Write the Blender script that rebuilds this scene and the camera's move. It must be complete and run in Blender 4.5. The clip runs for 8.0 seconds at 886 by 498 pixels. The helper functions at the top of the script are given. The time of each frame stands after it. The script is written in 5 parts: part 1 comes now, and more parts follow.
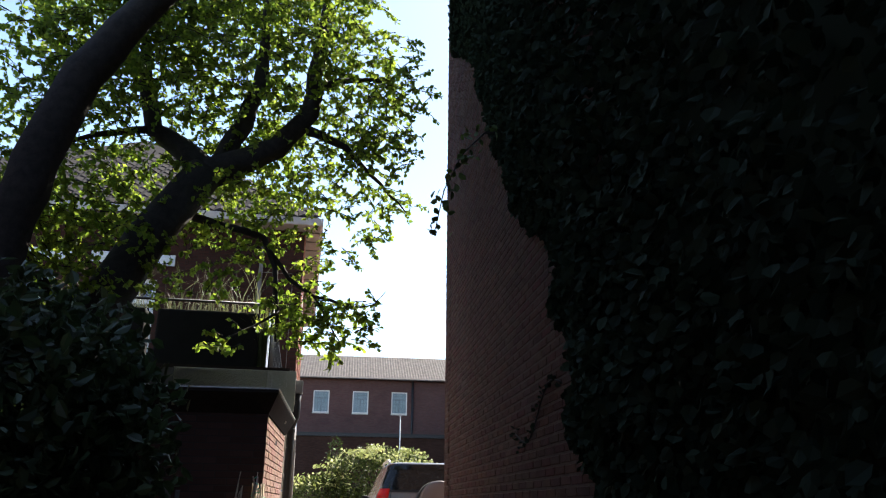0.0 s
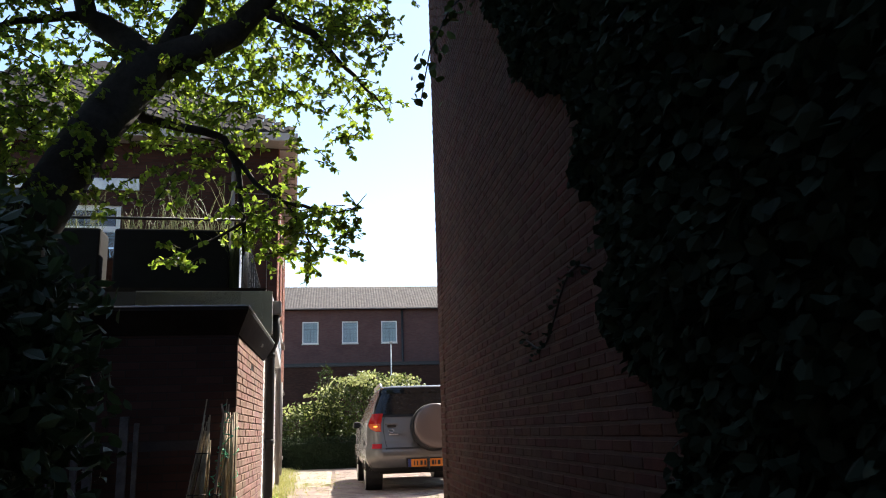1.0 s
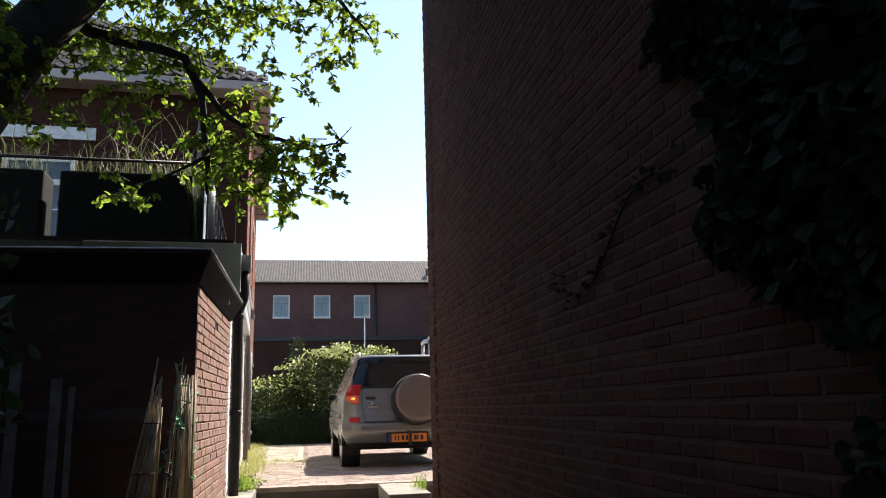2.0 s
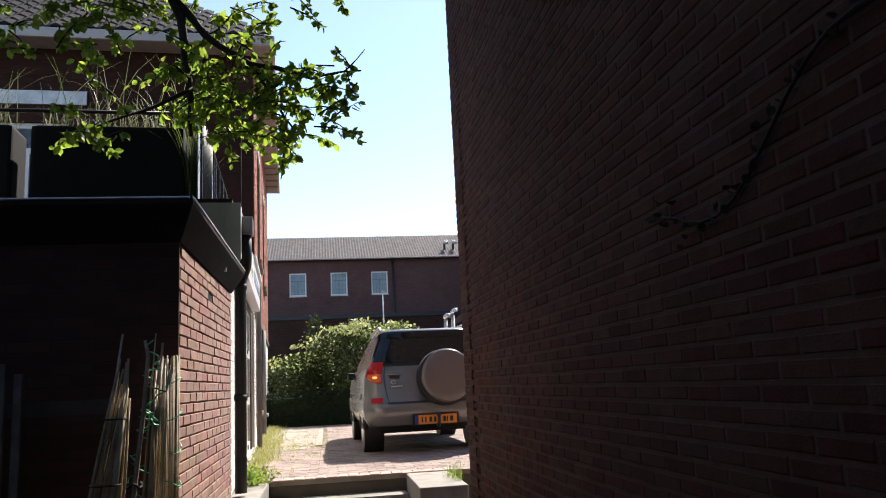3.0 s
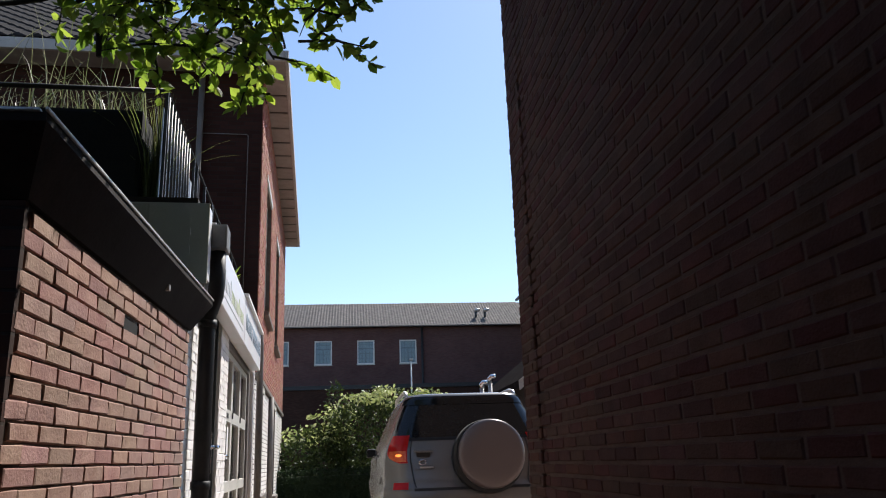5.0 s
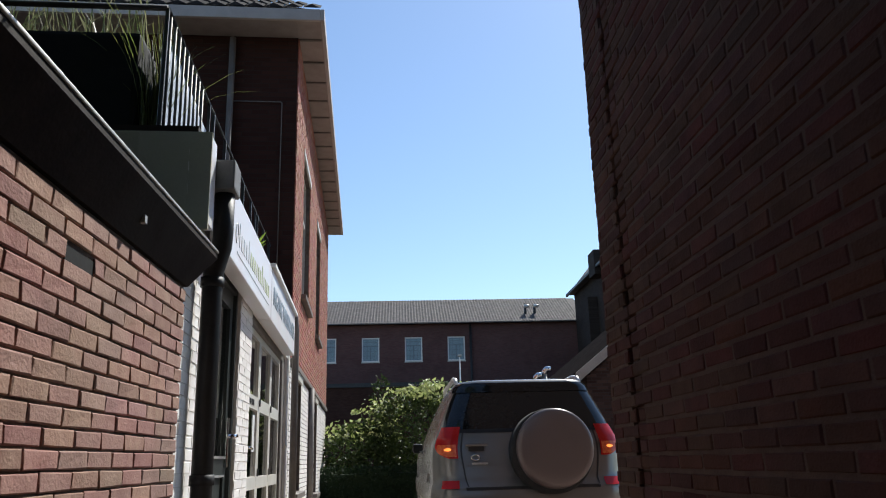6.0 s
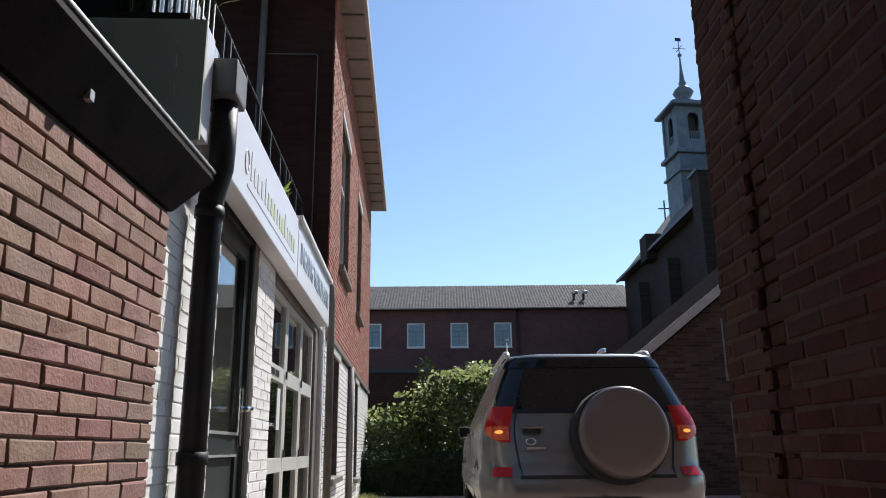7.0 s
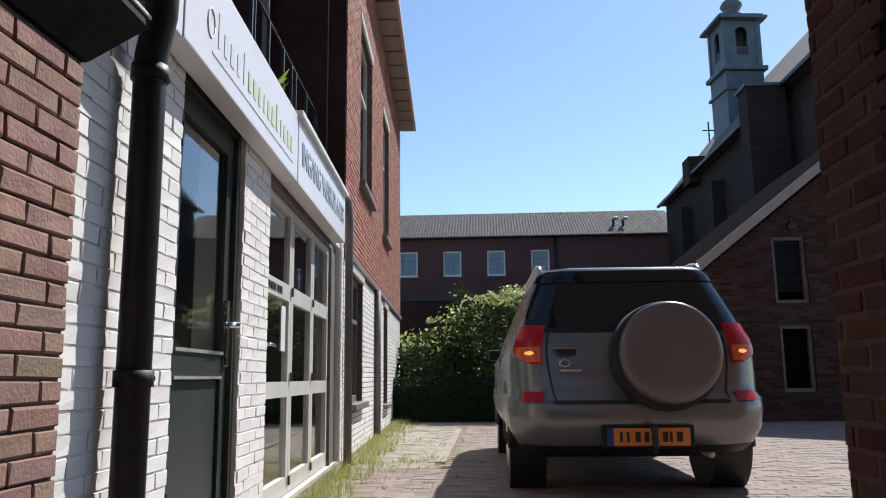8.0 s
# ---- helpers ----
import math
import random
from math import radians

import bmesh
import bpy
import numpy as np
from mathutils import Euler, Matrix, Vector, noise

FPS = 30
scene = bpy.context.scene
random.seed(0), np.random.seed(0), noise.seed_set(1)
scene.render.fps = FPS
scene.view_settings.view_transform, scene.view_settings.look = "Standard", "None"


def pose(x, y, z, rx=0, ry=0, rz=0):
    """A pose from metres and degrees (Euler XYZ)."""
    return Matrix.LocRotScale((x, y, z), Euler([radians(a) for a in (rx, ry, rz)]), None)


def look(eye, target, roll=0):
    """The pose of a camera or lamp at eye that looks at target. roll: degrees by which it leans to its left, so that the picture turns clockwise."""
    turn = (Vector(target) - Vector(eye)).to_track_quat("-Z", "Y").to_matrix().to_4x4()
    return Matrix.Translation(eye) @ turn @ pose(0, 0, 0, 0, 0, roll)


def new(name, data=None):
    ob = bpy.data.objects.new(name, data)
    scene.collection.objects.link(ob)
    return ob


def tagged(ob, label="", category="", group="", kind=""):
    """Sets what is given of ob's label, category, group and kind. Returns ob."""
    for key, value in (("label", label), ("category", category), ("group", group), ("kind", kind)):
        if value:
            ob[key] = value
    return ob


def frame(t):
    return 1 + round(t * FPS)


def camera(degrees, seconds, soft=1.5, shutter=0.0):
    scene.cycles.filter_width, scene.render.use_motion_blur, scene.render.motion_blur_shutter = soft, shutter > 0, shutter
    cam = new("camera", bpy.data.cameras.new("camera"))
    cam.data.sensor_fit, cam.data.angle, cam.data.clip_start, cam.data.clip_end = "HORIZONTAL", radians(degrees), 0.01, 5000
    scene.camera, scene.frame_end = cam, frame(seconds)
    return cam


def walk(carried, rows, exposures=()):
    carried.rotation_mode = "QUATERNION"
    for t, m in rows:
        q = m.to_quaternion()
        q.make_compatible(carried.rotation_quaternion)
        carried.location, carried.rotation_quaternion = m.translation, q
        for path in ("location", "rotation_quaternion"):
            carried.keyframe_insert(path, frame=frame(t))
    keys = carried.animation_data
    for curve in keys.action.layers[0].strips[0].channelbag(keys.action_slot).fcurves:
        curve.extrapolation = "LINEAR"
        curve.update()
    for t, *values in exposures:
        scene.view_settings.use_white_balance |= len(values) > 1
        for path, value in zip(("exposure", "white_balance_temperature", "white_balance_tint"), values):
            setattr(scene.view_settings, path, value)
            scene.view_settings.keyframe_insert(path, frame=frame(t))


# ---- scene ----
# ---------------- camera ----------------
cam = camera(60.0, 8.0, soft=1.05, shutter=0.15)
PATH = [
    (0, (0.167, -0.212, 0.898), (0.399, 1.67, 1.535), 0.7),
    (0.5, (0.198, 0.249, 0.866), (0.5, 2.154, 1.394), -0.6),
    (1, (0.251, 0.818, 0.88), (0.527, 2.744, 1.341), -1.9),
    (1.5, (0.199, 1.323, 0.851), (0.475, 3.25, 1.308), -2.1),
    (2, (0.19, 1.847, 0.829), (0.538, 3.775, 1.232), -1.5),
    (2.2, (0.195, 2.07, 0.888), (0.528, 4.003, 1.276), -1.5),
    (3.3, (0.286, 3.279, 0.864), (0.592, 5.226, 1.202), -3.0),
    (3.5, (0.329, 3.473, 0.889), (0.629, 5.421, 1.232), -2.7),
    (4, (0.377, 3.971, 0.895), (0.587, 5.918, 1.301), -2.0),
    (4.5, (0.403, 4.499, 0.915), (0.648, 6.428, 1.379), -2.3),
    (4.7, (0.406, 4.734, 0.936), (0.666, 6.653, 1.436), -2.2),
    (5.8, (0.429, 5.87, 0.873), (0.54, 7.79, 1.422), -1.5),
    (6, (0.463, 6.093, 0.885), (0.574, 8.018, 1.417), -1.6),
    (6.5, (0.468, 6.568, 0.847), (0.47, 8.499, 1.368), -0.1),
    (7, (0.467, 6.998, 0.852), (0.458, 8.933, 1.357), -0.5),
    (7.5, (0.546, 7.383, 0.827), (0.522, 9.341, 1.237), -1.2),
    (8, (0.569, 7.707, 0.82), (0.459, 9.676, 1.149), -0.6),
]
walk(cam, [(t, look(eye, target, roll)) for t, eye, target, roll in PATH], exposures=[(0.0, 1.56, 7050, 11), (1.0, 1.42, 7050, 11), (2.0, 1.25, 6950, 11), (3.5, 1.08, 6650, 13), (4.5, 0.77, 6500, 12), (6.0, 0.45, 6280, 7), (8.0, 0.42, 6130, 8)])

# ---------------- light ----------------
SUN_AZ, SUN_EL = 31.5, 48.5
sun_dir = Vector((math.sin(radians(SUN_AZ)) * math.cos(radians(SUN_EL)), math.cos(radians(SUN_AZ)) * math.cos(radians(SUN_EL)), math.sin(radians(SUN_EL))))
world = bpy.data.worlds.new("sky")
scene.world = world
world.use_nodes = True
wn = world.node_tree
sky = wn.nodes.new("ShaderNodeTexSky")
sky.sky_type, sky.sun_disc = "NISHITA", False
sky.sun_elevation, sky.sun_rotation = radians(SUN_EL), radians(SUN_AZ)
sky.air_density, sky.dust_density, sky.ozone_density = 1.0, 0.25, 2.4
wn.links.new(sky.outputs[0], wn.nodes["Background"].inputs[0])
wn.nodes["Background"].inputs[1].default_value = 0.12
sun = new("sun", bpy.data.lights.new("sun", "SUN"))
sun.data.energy, sun.data.angle, sun.data.color = 5.0, radians(0.55), (1.0, 0.95, 0.88)
sun.matrix_world = look(sun_dir * 60, (0, 0, 0))


# ---------------- materials ----------------
def surface(name, a, b, rough=0.8, scale=6.0, bump=0.2, metal=0.0, vary=0.0, fine=60.0, spec=0.5, stain=None, island=0.0):
    """Procedural surface: colours a and b mixed by noise at two scales, per-piece variation, grain relief."""
    m = bpy.data.materials.new(name)
    m.use_nodes = True
    t = m.node_tree
    p = t.nodes["Principled BSDF"]
    geo = t.nodes.new("ShaderNodeNewGeometry")
    n1, n2 = t.nodes.new("ShaderNodeTexNoise"), t.nodes.new("ShaderNodeTexNoise")
    n1.inputs["Scale"].default_value, n1.inputs["Detail"].default_value = scale, 5
    n2.inputs["Scale"].default_value, n2.inputs["Detail"].default_value = fine, 3
    for n in (n1, n2):
        t.links.new(geo.outputs["Position"], n.inputs["Vector"])
    add = t.nodes.new("ShaderNodeMath")
    add.operation = "MULTIPLY_ADD"
    t.links.new(n2.outputs["Fac"], add.inputs[0])
    add.inputs[1].default_value = 0.45
    sub = t.nodes.new("ShaderNodeMath")
    sub.operation = "SUBTRACT"
    t.links.new(n1.outputs["Fac"], sub.inputs[0])
    sub.inputs[1].default_value = 0.22
    t.links.new(sub.outputs[0], add.inputs[2])
    ramp = t.nodes.new("ShaderNodeMapRange")
    ramp.inputs["From Min"].default_value, ramp.inputs["From Max"].default_value = 0.3, 0.7
    t.links.new(add.outputs[0], ramp.inputs["Value"])
    mix = t.nodes.new("ShaderNodeMix")
    mix.data_type = "RGBA"
    mix.inputs["A"].default_value, mix.inputs["B"].default_value = (*a, 1), (*b, 1)
    t.links.new(ramp.outputs[0], mix.inputs["Factor"])
    out = mix.outputs["Result"]
    if stain:
        n3 = t.nodes.new("ShaderNodeTexNoise")
        n3.inputs["Scale"].default_value, n3.inputs["Detail"].default_value = 1.3, 6
        t.links.new(geo.outputs["Position"], n3.inputs["Vector"])
        r3 = t.nodes.new("ShaderNodeMapRange")
        r3.inputs["From Min"].default_value, r3.inputs["From Max"].default_value = 0.52, 0.78
        t.links.new(n3.outputs["Fac"], r3.inputs["Value"])
        m3 = t.nodes.new("ShaderNodeMix")
        m3.data_type = "RGBA"
        m3.inputs["B"].default_value = (*stain, 1)
        t.links.new(r3.outputs[0], m3.inputs["Factor"])
        t.links.new(out, m3.inputs["A"])
        out = m3.outputs["Result"]
    if vary or island:
        hsv = t.nodes.new("ShaderNodeHueSaturation")
        src = t.nodes.new("ShaderNodeObjectInfo").outputs["Random"] if vary else geo.outputs["Random Per Island"]
        amount = vary or island
        for socket, lo, hi, mul in (("Value", 1 - amount, 1 + amount, 1.0), ("Saturation", 1 + amount * .5, 1 - amount * .5, 7.31), ("Hue", 0.5 - 0.018, 0.5 + 0.022, 3.77)):
            w = t.nodes.new("ShaderNodeMath")
            w.operation = "MULTIPLY"
            t.links.new(src, w.inputs[0])
            w.inputs[1].default_value = mul
            fr = t.nodes.new("ShaderNodeMath")
            fr.operation = "FRACT"
            t.links.new(w.outputs[0], fr.inputs[0])
            mr = t.nodes.new("ShaderNodeMapRange")
            mr.inputs["To Min"].default_value, mr.inputs["To Max"].default_value = lo, hi
            t.links.new(fr.outputs[0], mr.inputs["Value"])
            t.links.new(mr.outputs[0], hsv.inputs[socket])
        t.links.new(out, hsv.inputs["Color"])
        out = hsv.outputs["Color"]
    t.links.new(out, p.inputs["Base Color"])
    p.inputs["Roughness"].default_value, p.inputs["Metallic"].default_value = rough, metal
    p.inputs["Specular IOR Level"].default_value = spec
    if bump:
        bn = t.nodes.new("ShaderNodeBump")
        bn.inputs["Strength"].default_value, bn.inputs["Distance"].default_value = bump, 0.01
        t.links.new(add.outputs[0], bn.inputs["Height"])
        t.links.new(bn.outputs[0], p.inputs["Normal"])
    return m


def glass(name, tint, rough=0.02, ior=1.45):
    m = bpy.data.materials.new(name)
    m.use_nodes = True
    p = m.node_tree.nodes["Principled BSDF"]
    p.inputs["Base Color"].default_value = (*tint, 1)
    p.inputs["Roughness"].default_value, p.inputs["IOR"].default_value = rough, ior
    p.inputs["Transmission Weight"].default_value = 1.0
    return m


def courses(name, a, b, mortar, flat="y", length=0.22, height=0.0625, rough=0.85):
    """Brickwork too far off for single bricks; flat: the axis along the wall."""
    m = bpy.data.materials.new(name)
    m.use_nodes = True
    t = m.node_tree
    p = t.nodes["Principled BSDF"]
    geo = t.nodes.new("ShaderNodeNewGeometry")
    sep, com = t.nodes.new("ShaderNodeSeparateXYZ"), t.nodes.new("ShaderNodeCombineXYZ")
    t.links.new(geo.outputs["Position"], sep.inputs[0])
    t.links.new(sep.outputs[flat.upper()], com.inputs[0])
    t.links.new(sep.outputs["Z"], com.inputs[1])
    br = t.nodes.new("ShaderNodeTexBrick")
    t.links.new(com.outputs[0], br.inputs["Vector"])
    br.inputs["Scale"].default_value = 1.0
    br.inputs["Brick Width"].default_value, br.inputs["Row Height"].default_value = length, height
    br.inputs["Mortar Size"].default_value, br.inputs["Mortar Smooth"].default_value = 0.006, 0.3
    br.inputs["Color1"].default_value, br.inputs["Color2"].default_value, br.inputs["Mortar"].default_value = (*a, 1), (*b, 1), (*mortar, 1)
    n = t.nodes.new("ShaderNodeTexNoise")
    n.inputs["Scale"].default_value, n.inputs["Detail"].default_value = 0.9, 6
    t.links.new(geo.outputs["Position"], n.inputs["Vector"])
    mr = t.nodes.new("ShaderNodeMapRange")
    mr.inputs["To Min"].default_value, mr.inputs["To Max"].default_value = 0.75, 1.25
    t.links.new(n.outputs["Fac"], mr.inputs["Value"])
    hsv = t.nodes.new("ShaderNodeHueSaturation")
    t.links.new(mr.outputs[0], hsv.inputs["Value"])
    t.links.new(br.outputs["Color"], hsv.inputs["Color"])
    t.links.new(hsv.outputs["Color"], p.inputs["Base Color"])
    p.inputs["Roughness"].default_value, p.inputs["Specular IOR Level"].default_value = rough, 0.1
    bn = t.nodes.new("ShaderNodeBump")
    bn.invert = True
    bn.inputs["Strength"].default_value, bn.inputs["Distance"].default_value = 0.5, 0.008
    t.links.new(br.outputs["Fac"], bn.inputs["Height"])
    t.links.new(bn.outputs[0], p.inputs["Normal"])
    return m


def leafy(name, a, b, through_light=0.45, rough=0.5, spec=0.4):
    m = bpy.data.materials.new(name)
    m.use_nodes = True
    t = m.node_tree
    p = t.nodes["Principled BSDF"]
    geo = t.nodes.new("ShaderNodeNewGeometry")
    mix = t.nodes.new("ShaderNodeMix")
    mix.data_type = "RGBA"
    mix.inputs["A"].default_value, mix.inputs["B"].default_value = (*a, 1), (*b, 1)
    t.links.new(geo.outputs["Random Per Island"], mix.inputs["Factor"])
    t.links.new(mix.outputs["Result"], p.inputs["Base Color"])
    p.inputs["Roughness"].default_value, p.inputs["Specular IOR Level"].default_value = rough, spec
    tr = t.nodes.new("ShaderNodeBsdfTranslucent")
    hs = t.nodes.new("ShaderNodeHueSaturation")
    hs.inputs["Value"].default_value, hs.inputs["Hue"].default_value, hs.inputs["Saturation"].default_value = 3.4, 0.487, 1.1
    t.links.new(mix.outputs["Result"], hs.inputs["Color"])
    t.links.new(hs.outputs["Color"], tr.inputs["Color"])
    ms = t.nodes.new("ShaderNodeMixShader")
    ms.inputs[0].default_value = through_light
    t.links.new(p.outputs[0], ms.inputs[1])
    t.links.new(tr.outputs[0], ms.inputs[2])
    t.links.new(ms.outputs[0], t.nodes["Material Output"].inputs["Surface"])
    return m


def glowing(name, base, glow, strength):
    m = bpy.data.materials.new(name)
    m.use_nodes = True
    p = m.node_tree.nodes["Principled BSDF"]
    p.inputs["Base Color"].default_value = (*base, 1)
    p.inputs["Roughness"].default_value = 0.15
    p.inputs["Emission Color"].default_value = (*glow, 1)
    p.inputs["Emission Strength"].default_value = strength
    return m


M_brick = surface("old_brick", (0.25, 0.125, 0.10), (0.34, 0.20, 0.155), 0.88, 9, 0.6, vary=0.14, fine=90, stain=(0.25, 0.155, 0.115))
M_brick_i = surface("old_brick_rest", (0.25, 0.125, 0.10), (0.34, 0.20, 0.155), 0.88, 9, 0.6, island=0.14, fine=90, stain=(0.25, 0.155, 0.115))
M_mortar = surface("grey_mortar", (0.09, 0.07, 0.055), (0.17, 0.135, 0.11), 0.95, 12, 0.5, fine=150)
# East wall mortar and brick set darker than real; part of the shade is colour.
M_mortar_dark = surface("shade_toned_mortar", (0.070, 0.045, 0.036), (0.098, 0.066, 0.053), 0.95, 12, 0.5, fine=150, spec=0.12)
M_rbrick = surface("shade_toned_brown_brick", (0.050, 0.021, 0.015), (0.078, 0.034, 0.025), 0.9, 8, 0.5, spec=0.12, vary=0.2, fine=110)
M_rbrick_i = surface("shade_toned_brown_brick_rest", (0.050, 0.021, 0.015), (0.078, 0.034, 0.025), 0.9, 8, 0.5, spec=0.12, island=0.2, fine=110, stain=(0.055, 0.035, 0.028))
M_white = surface("white_masonry_paint", (0.82, 0.785, 0.75), (0.75, 0.71, 0.67), 0.7, 5, 0.2, vary=0.04, fine=90)
M_white_i = surface("white_masonry_paint_rest", (0.82, 0.785, 0.75), (0.75, 0.71, 0.67), 0.7, 5, 0.2, island=0.04, fine=90, stain=(0.62, 0.58, 0.5))
M_white_joint = surface("painted_joint", (0.80, 0.765, 0.73), (0.72, 0.68, 0.63), 0.8, 7, 0.4)
M_red = surface("red_brick", (0.30, 0.112, 0.075), (0.39, 0.165, 0.115), 0.85, 8, 0.4, island=0.16, fine=90)
M_black = surface("black_painted_pipe", (0.016, 0.014, 0.014), (0.028, 0.025, 0.024), 0.55, 8, 0.15, spec=0.3)
M_fascia = surface("dark_bitumen_fascia", (0.014, 0.009, 0.007), (0.027, 0.019, 0.015), 0.75, 6, 0.3, spec=0.15, stain=(0.03, 0.026, 0.022))
M_zinc = surface("weathered_zinc", (0.42, 0.41, 0.40), (0.60, 0.58, 0.55), 0.45, 9, 0.15, metal=0.6)
M_darkwood = surface("black_stained_boards", (0.02, 0.016, 0.013), (0.05, 0.038, 0.03), 0.8, 5, 0.4)
M_panel = surface("grey_green_panel", (0.46, 0.44, 0.35), (0.53, 0.51, 0.41), 0.85, 3, 0.15, spec=0.15, stain=(0.42, 0.40, 0.32))
M_sign = surface("white_sign_panel", (0.78, 0.80, 0.82), (0.78, 0.74, 0.76), 0.35, 2, 0.0)
M_signtext = surface("grey_lettering", (0.38, 0.46, 0.54), (0.41, 0.49, 0.57), 0.5, 2, 0.0)
M_signgrey = surface("faded_grey_marks", (0.63, 0.66, 0.68), (0.66, 0.69, 0.71), 0.5, 2, 0.0)
M_signpale = surface("pale_green_lettering", (0.57, 0.62, 0.40), (0.60, 0.65, 0.43), 0.5, 2, 0.0)
M_frame_dark = surface("dark_green_frame_paint", (0.030, 0.036, 0.035), (0.042, 0.049, 0.047), 0.35, 4, 0.05)
M_frame_pale = surface("pale_grey_frame_paint", (0.55, 0.54, 0.49), (0.62, 0.60, 0.55), 0.45, 4, 0.08)
M_frame_white = surface("white_frame_paint", (0.74, 0.75, 0.74), (0.80, 0.80, 0.78), 0.45, 4, 0.05)
M_frame_blue = surface("blue_grey_bar_paint", (0.13, 0.19, 0.25), (0.17, 0.23, 0.29), 0.5, 4, 0.05)
M_frame_brown = surface("grey_brown_trim", (0.13, 0.11, 0.10), (0.19, 0.17, 0.15), 0.6, 4, 0.1)
M_glass = glass("window_glass", (0.82, 0.86, 0.86))
M_tint = surface("tinted_car_glass", (0.010, 0.012, 0.013), (0.012, 0.014, 0.015), 0.06, 2, 0.0, spec=0.45)
M_hopper = surface("grey_hopper", (0.10, 0.10, 0.10), (0.16, 0.155, 0.15), 0.6, 6, 0.1)
M_screen = surface("pale_screen_cloth", (0.42, 0.50, 0.62), (0.48, 0.56, 0.67), 0.8, 5, 0.1)
M_skytone = surface("sky_reflection_tone", (0.26, 0.36, 0.44), (0.32, 0.42, 0.5), 0.8, 2, 0.0)
# Low tone that puts the dimness of unlit rooms into the colour.
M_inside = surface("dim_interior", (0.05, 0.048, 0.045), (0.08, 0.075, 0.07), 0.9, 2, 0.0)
M_tile = surface("dark_roof_tile", (0.026, 0.024, 0.025), (0.046, 0.042, 0.042), 0.95, 5, 0.3, island=0.15, spec=0.1)
M_slate = surface("dark_slate", (0.014, 0.012, 0.012), (0.026, 0.023, 0.022), 0.95, 5, 0.3, spec=0.0)
M_gtile = surface("grey_roof_tile", (0.105, 0.094, 0.09), (0.145, 0.13, 0.122), 0.85, 5, 0.3, island=0.15, spec=0.15)
M_soffit = surface("weathered_soffit_boards", (0.28, 0.24, 0.22), (0.35, 0.305, 0.28), 0.7, 6, 0.15)
M_gutter = surface("cream_gutter_paint", (0.41, 0.375, 0.35), (0.48, 0.445, 0.415), 0.5, 5, 0.1)
M_verge = surface("weathered_verge_paint", (0.30, 0.26, 0.22), (0.38, 0.33, 0.28), 0.7, 5, 0.1)
M_concrete = surface("weathered_concrete", (0.20, 0.18, 0.155), (0.30, 0.275, 0.24), 0.9, 6, 0.4, stain=(0.12, 0.125, 0.085))
M_paver = surface("grey_pink_paver", (0.20, 0.145, 0.12), (0.295, 0.225, 0.19), 0.85, 6, 0.35, vary=0.13, fine=100)
M_paver_i = surface("grey_pink_paver_rest", (0.20, 0.145, 0.12), (0.295, 0.225, 0.19), 0.85, 6, 0.35, island=0.13, fine=100, stain=(0.25, 0.22, 0.16))
M_paver_red = surface("red_paver", (0.36, 0.22, 0.19), (0.45, 0.30, 0.26), 0.85, 6, 0.35, vary=0.12, fine=100)
M_slab = surface("sandy_slab", (0.27, 0.23, 0.18), (0.36, 0.31, 0.25), 0.9, 6, 0.4, vary=0.12, stain=(0.23, 0.21, 0.15))
M_sand = surface("sandy_joint", (0.21, 0.175, 0.135), (0.30, 0.25, 0.20), 0.95, 8, 0.5)
M_ground = surface("bare_earth_and_stone", (0.075, 0.062, 0.045), (0.125, 0.105, 0.08), 0.95, 3, 0.5)
M_leaf = leafy("apple_leaf", (0.042, 0.076, 0.015), (0.10, 0.134, 0.028), 0.62)
# Sun and shade put into colour: dark body leaves, pale top leaves.
M_bushleaf = leafy("shade_toned_shrub_leaf", (0.013, 0.026, 0.008), (0.058, 0.084, 0.023), 0.12, 0.55, 0.2)
M_bushtop = leafy("sun_toned_shrub_leaf", (0.12, 0.165, 0.045), (0.36, 0.39, 0.19), 0.22)
M_hedge = leafy("hedge_leaf", (0.010, 0.02, 0.008), (0.02, 0.034, 0.014), 0.12, 0.6, 0.15)
# Leaves set far darker than real ivy; deep shade is in the colour.
M_ivy = leafy("shade_toned_ivy_leaf", (0.010, 0.016, 0.010), (0.022, 0.033, 0.019), 0.08, 0.75, 0.05)
M_gardenleaf = leafy("garden_bush_leaf", (0.018, 0.032, 0.012), (0.045, 0.072, 0.028), 0.15, 0.5, 0.35)
M_grass = leafy("dry_grass", (0.09, 0.12, 0.03), (0.24, 0.23, 0.085), 0.3)
M_weed = leafy("fresh_weed", (0.065, 0.11, 0.022), (0.13, 0.18, 0.042), 0.35)
M_reedgrass = leafy("ornamental_grass", (0.04, 0.06, 0.022), (0.15, 0.15, 0.09), 0.25)
M_clump = leafy("green_grass_blade", (0.03, 0.05, 0.015), (0.10, 0.11, 0.04), 0.3)
M_bark = surface("dark_bark", (0.014, 0.011, 0.009), (0.032, 0.025, 0.02), 0.95, 14, 0.8, fine=50)
M_cane = surface("dry_bamboo_cane", (0.24, 0.155, 0.09), (0.46, 0.33, 0.21), 0.6, 12, 0.2, island=0.25)
M_greenwire = surface("green_plastic_tie", (0.03, 0.35, 0.16), (0.05, 0.42, 0.20), 0.4, 5, 0.0)
M_oldwood = surface("grey_weathered_wood", (0.075, 0.067, 0.06), (0.14, 0.128, 0.115), 0.9, 9, 0.4)
M_paint = surface("grey_car_paint", (0.205, 0.198, 0.19), (0.217, 0.21, 0.202), 0.26, 3, 0.0, metal=0.5)
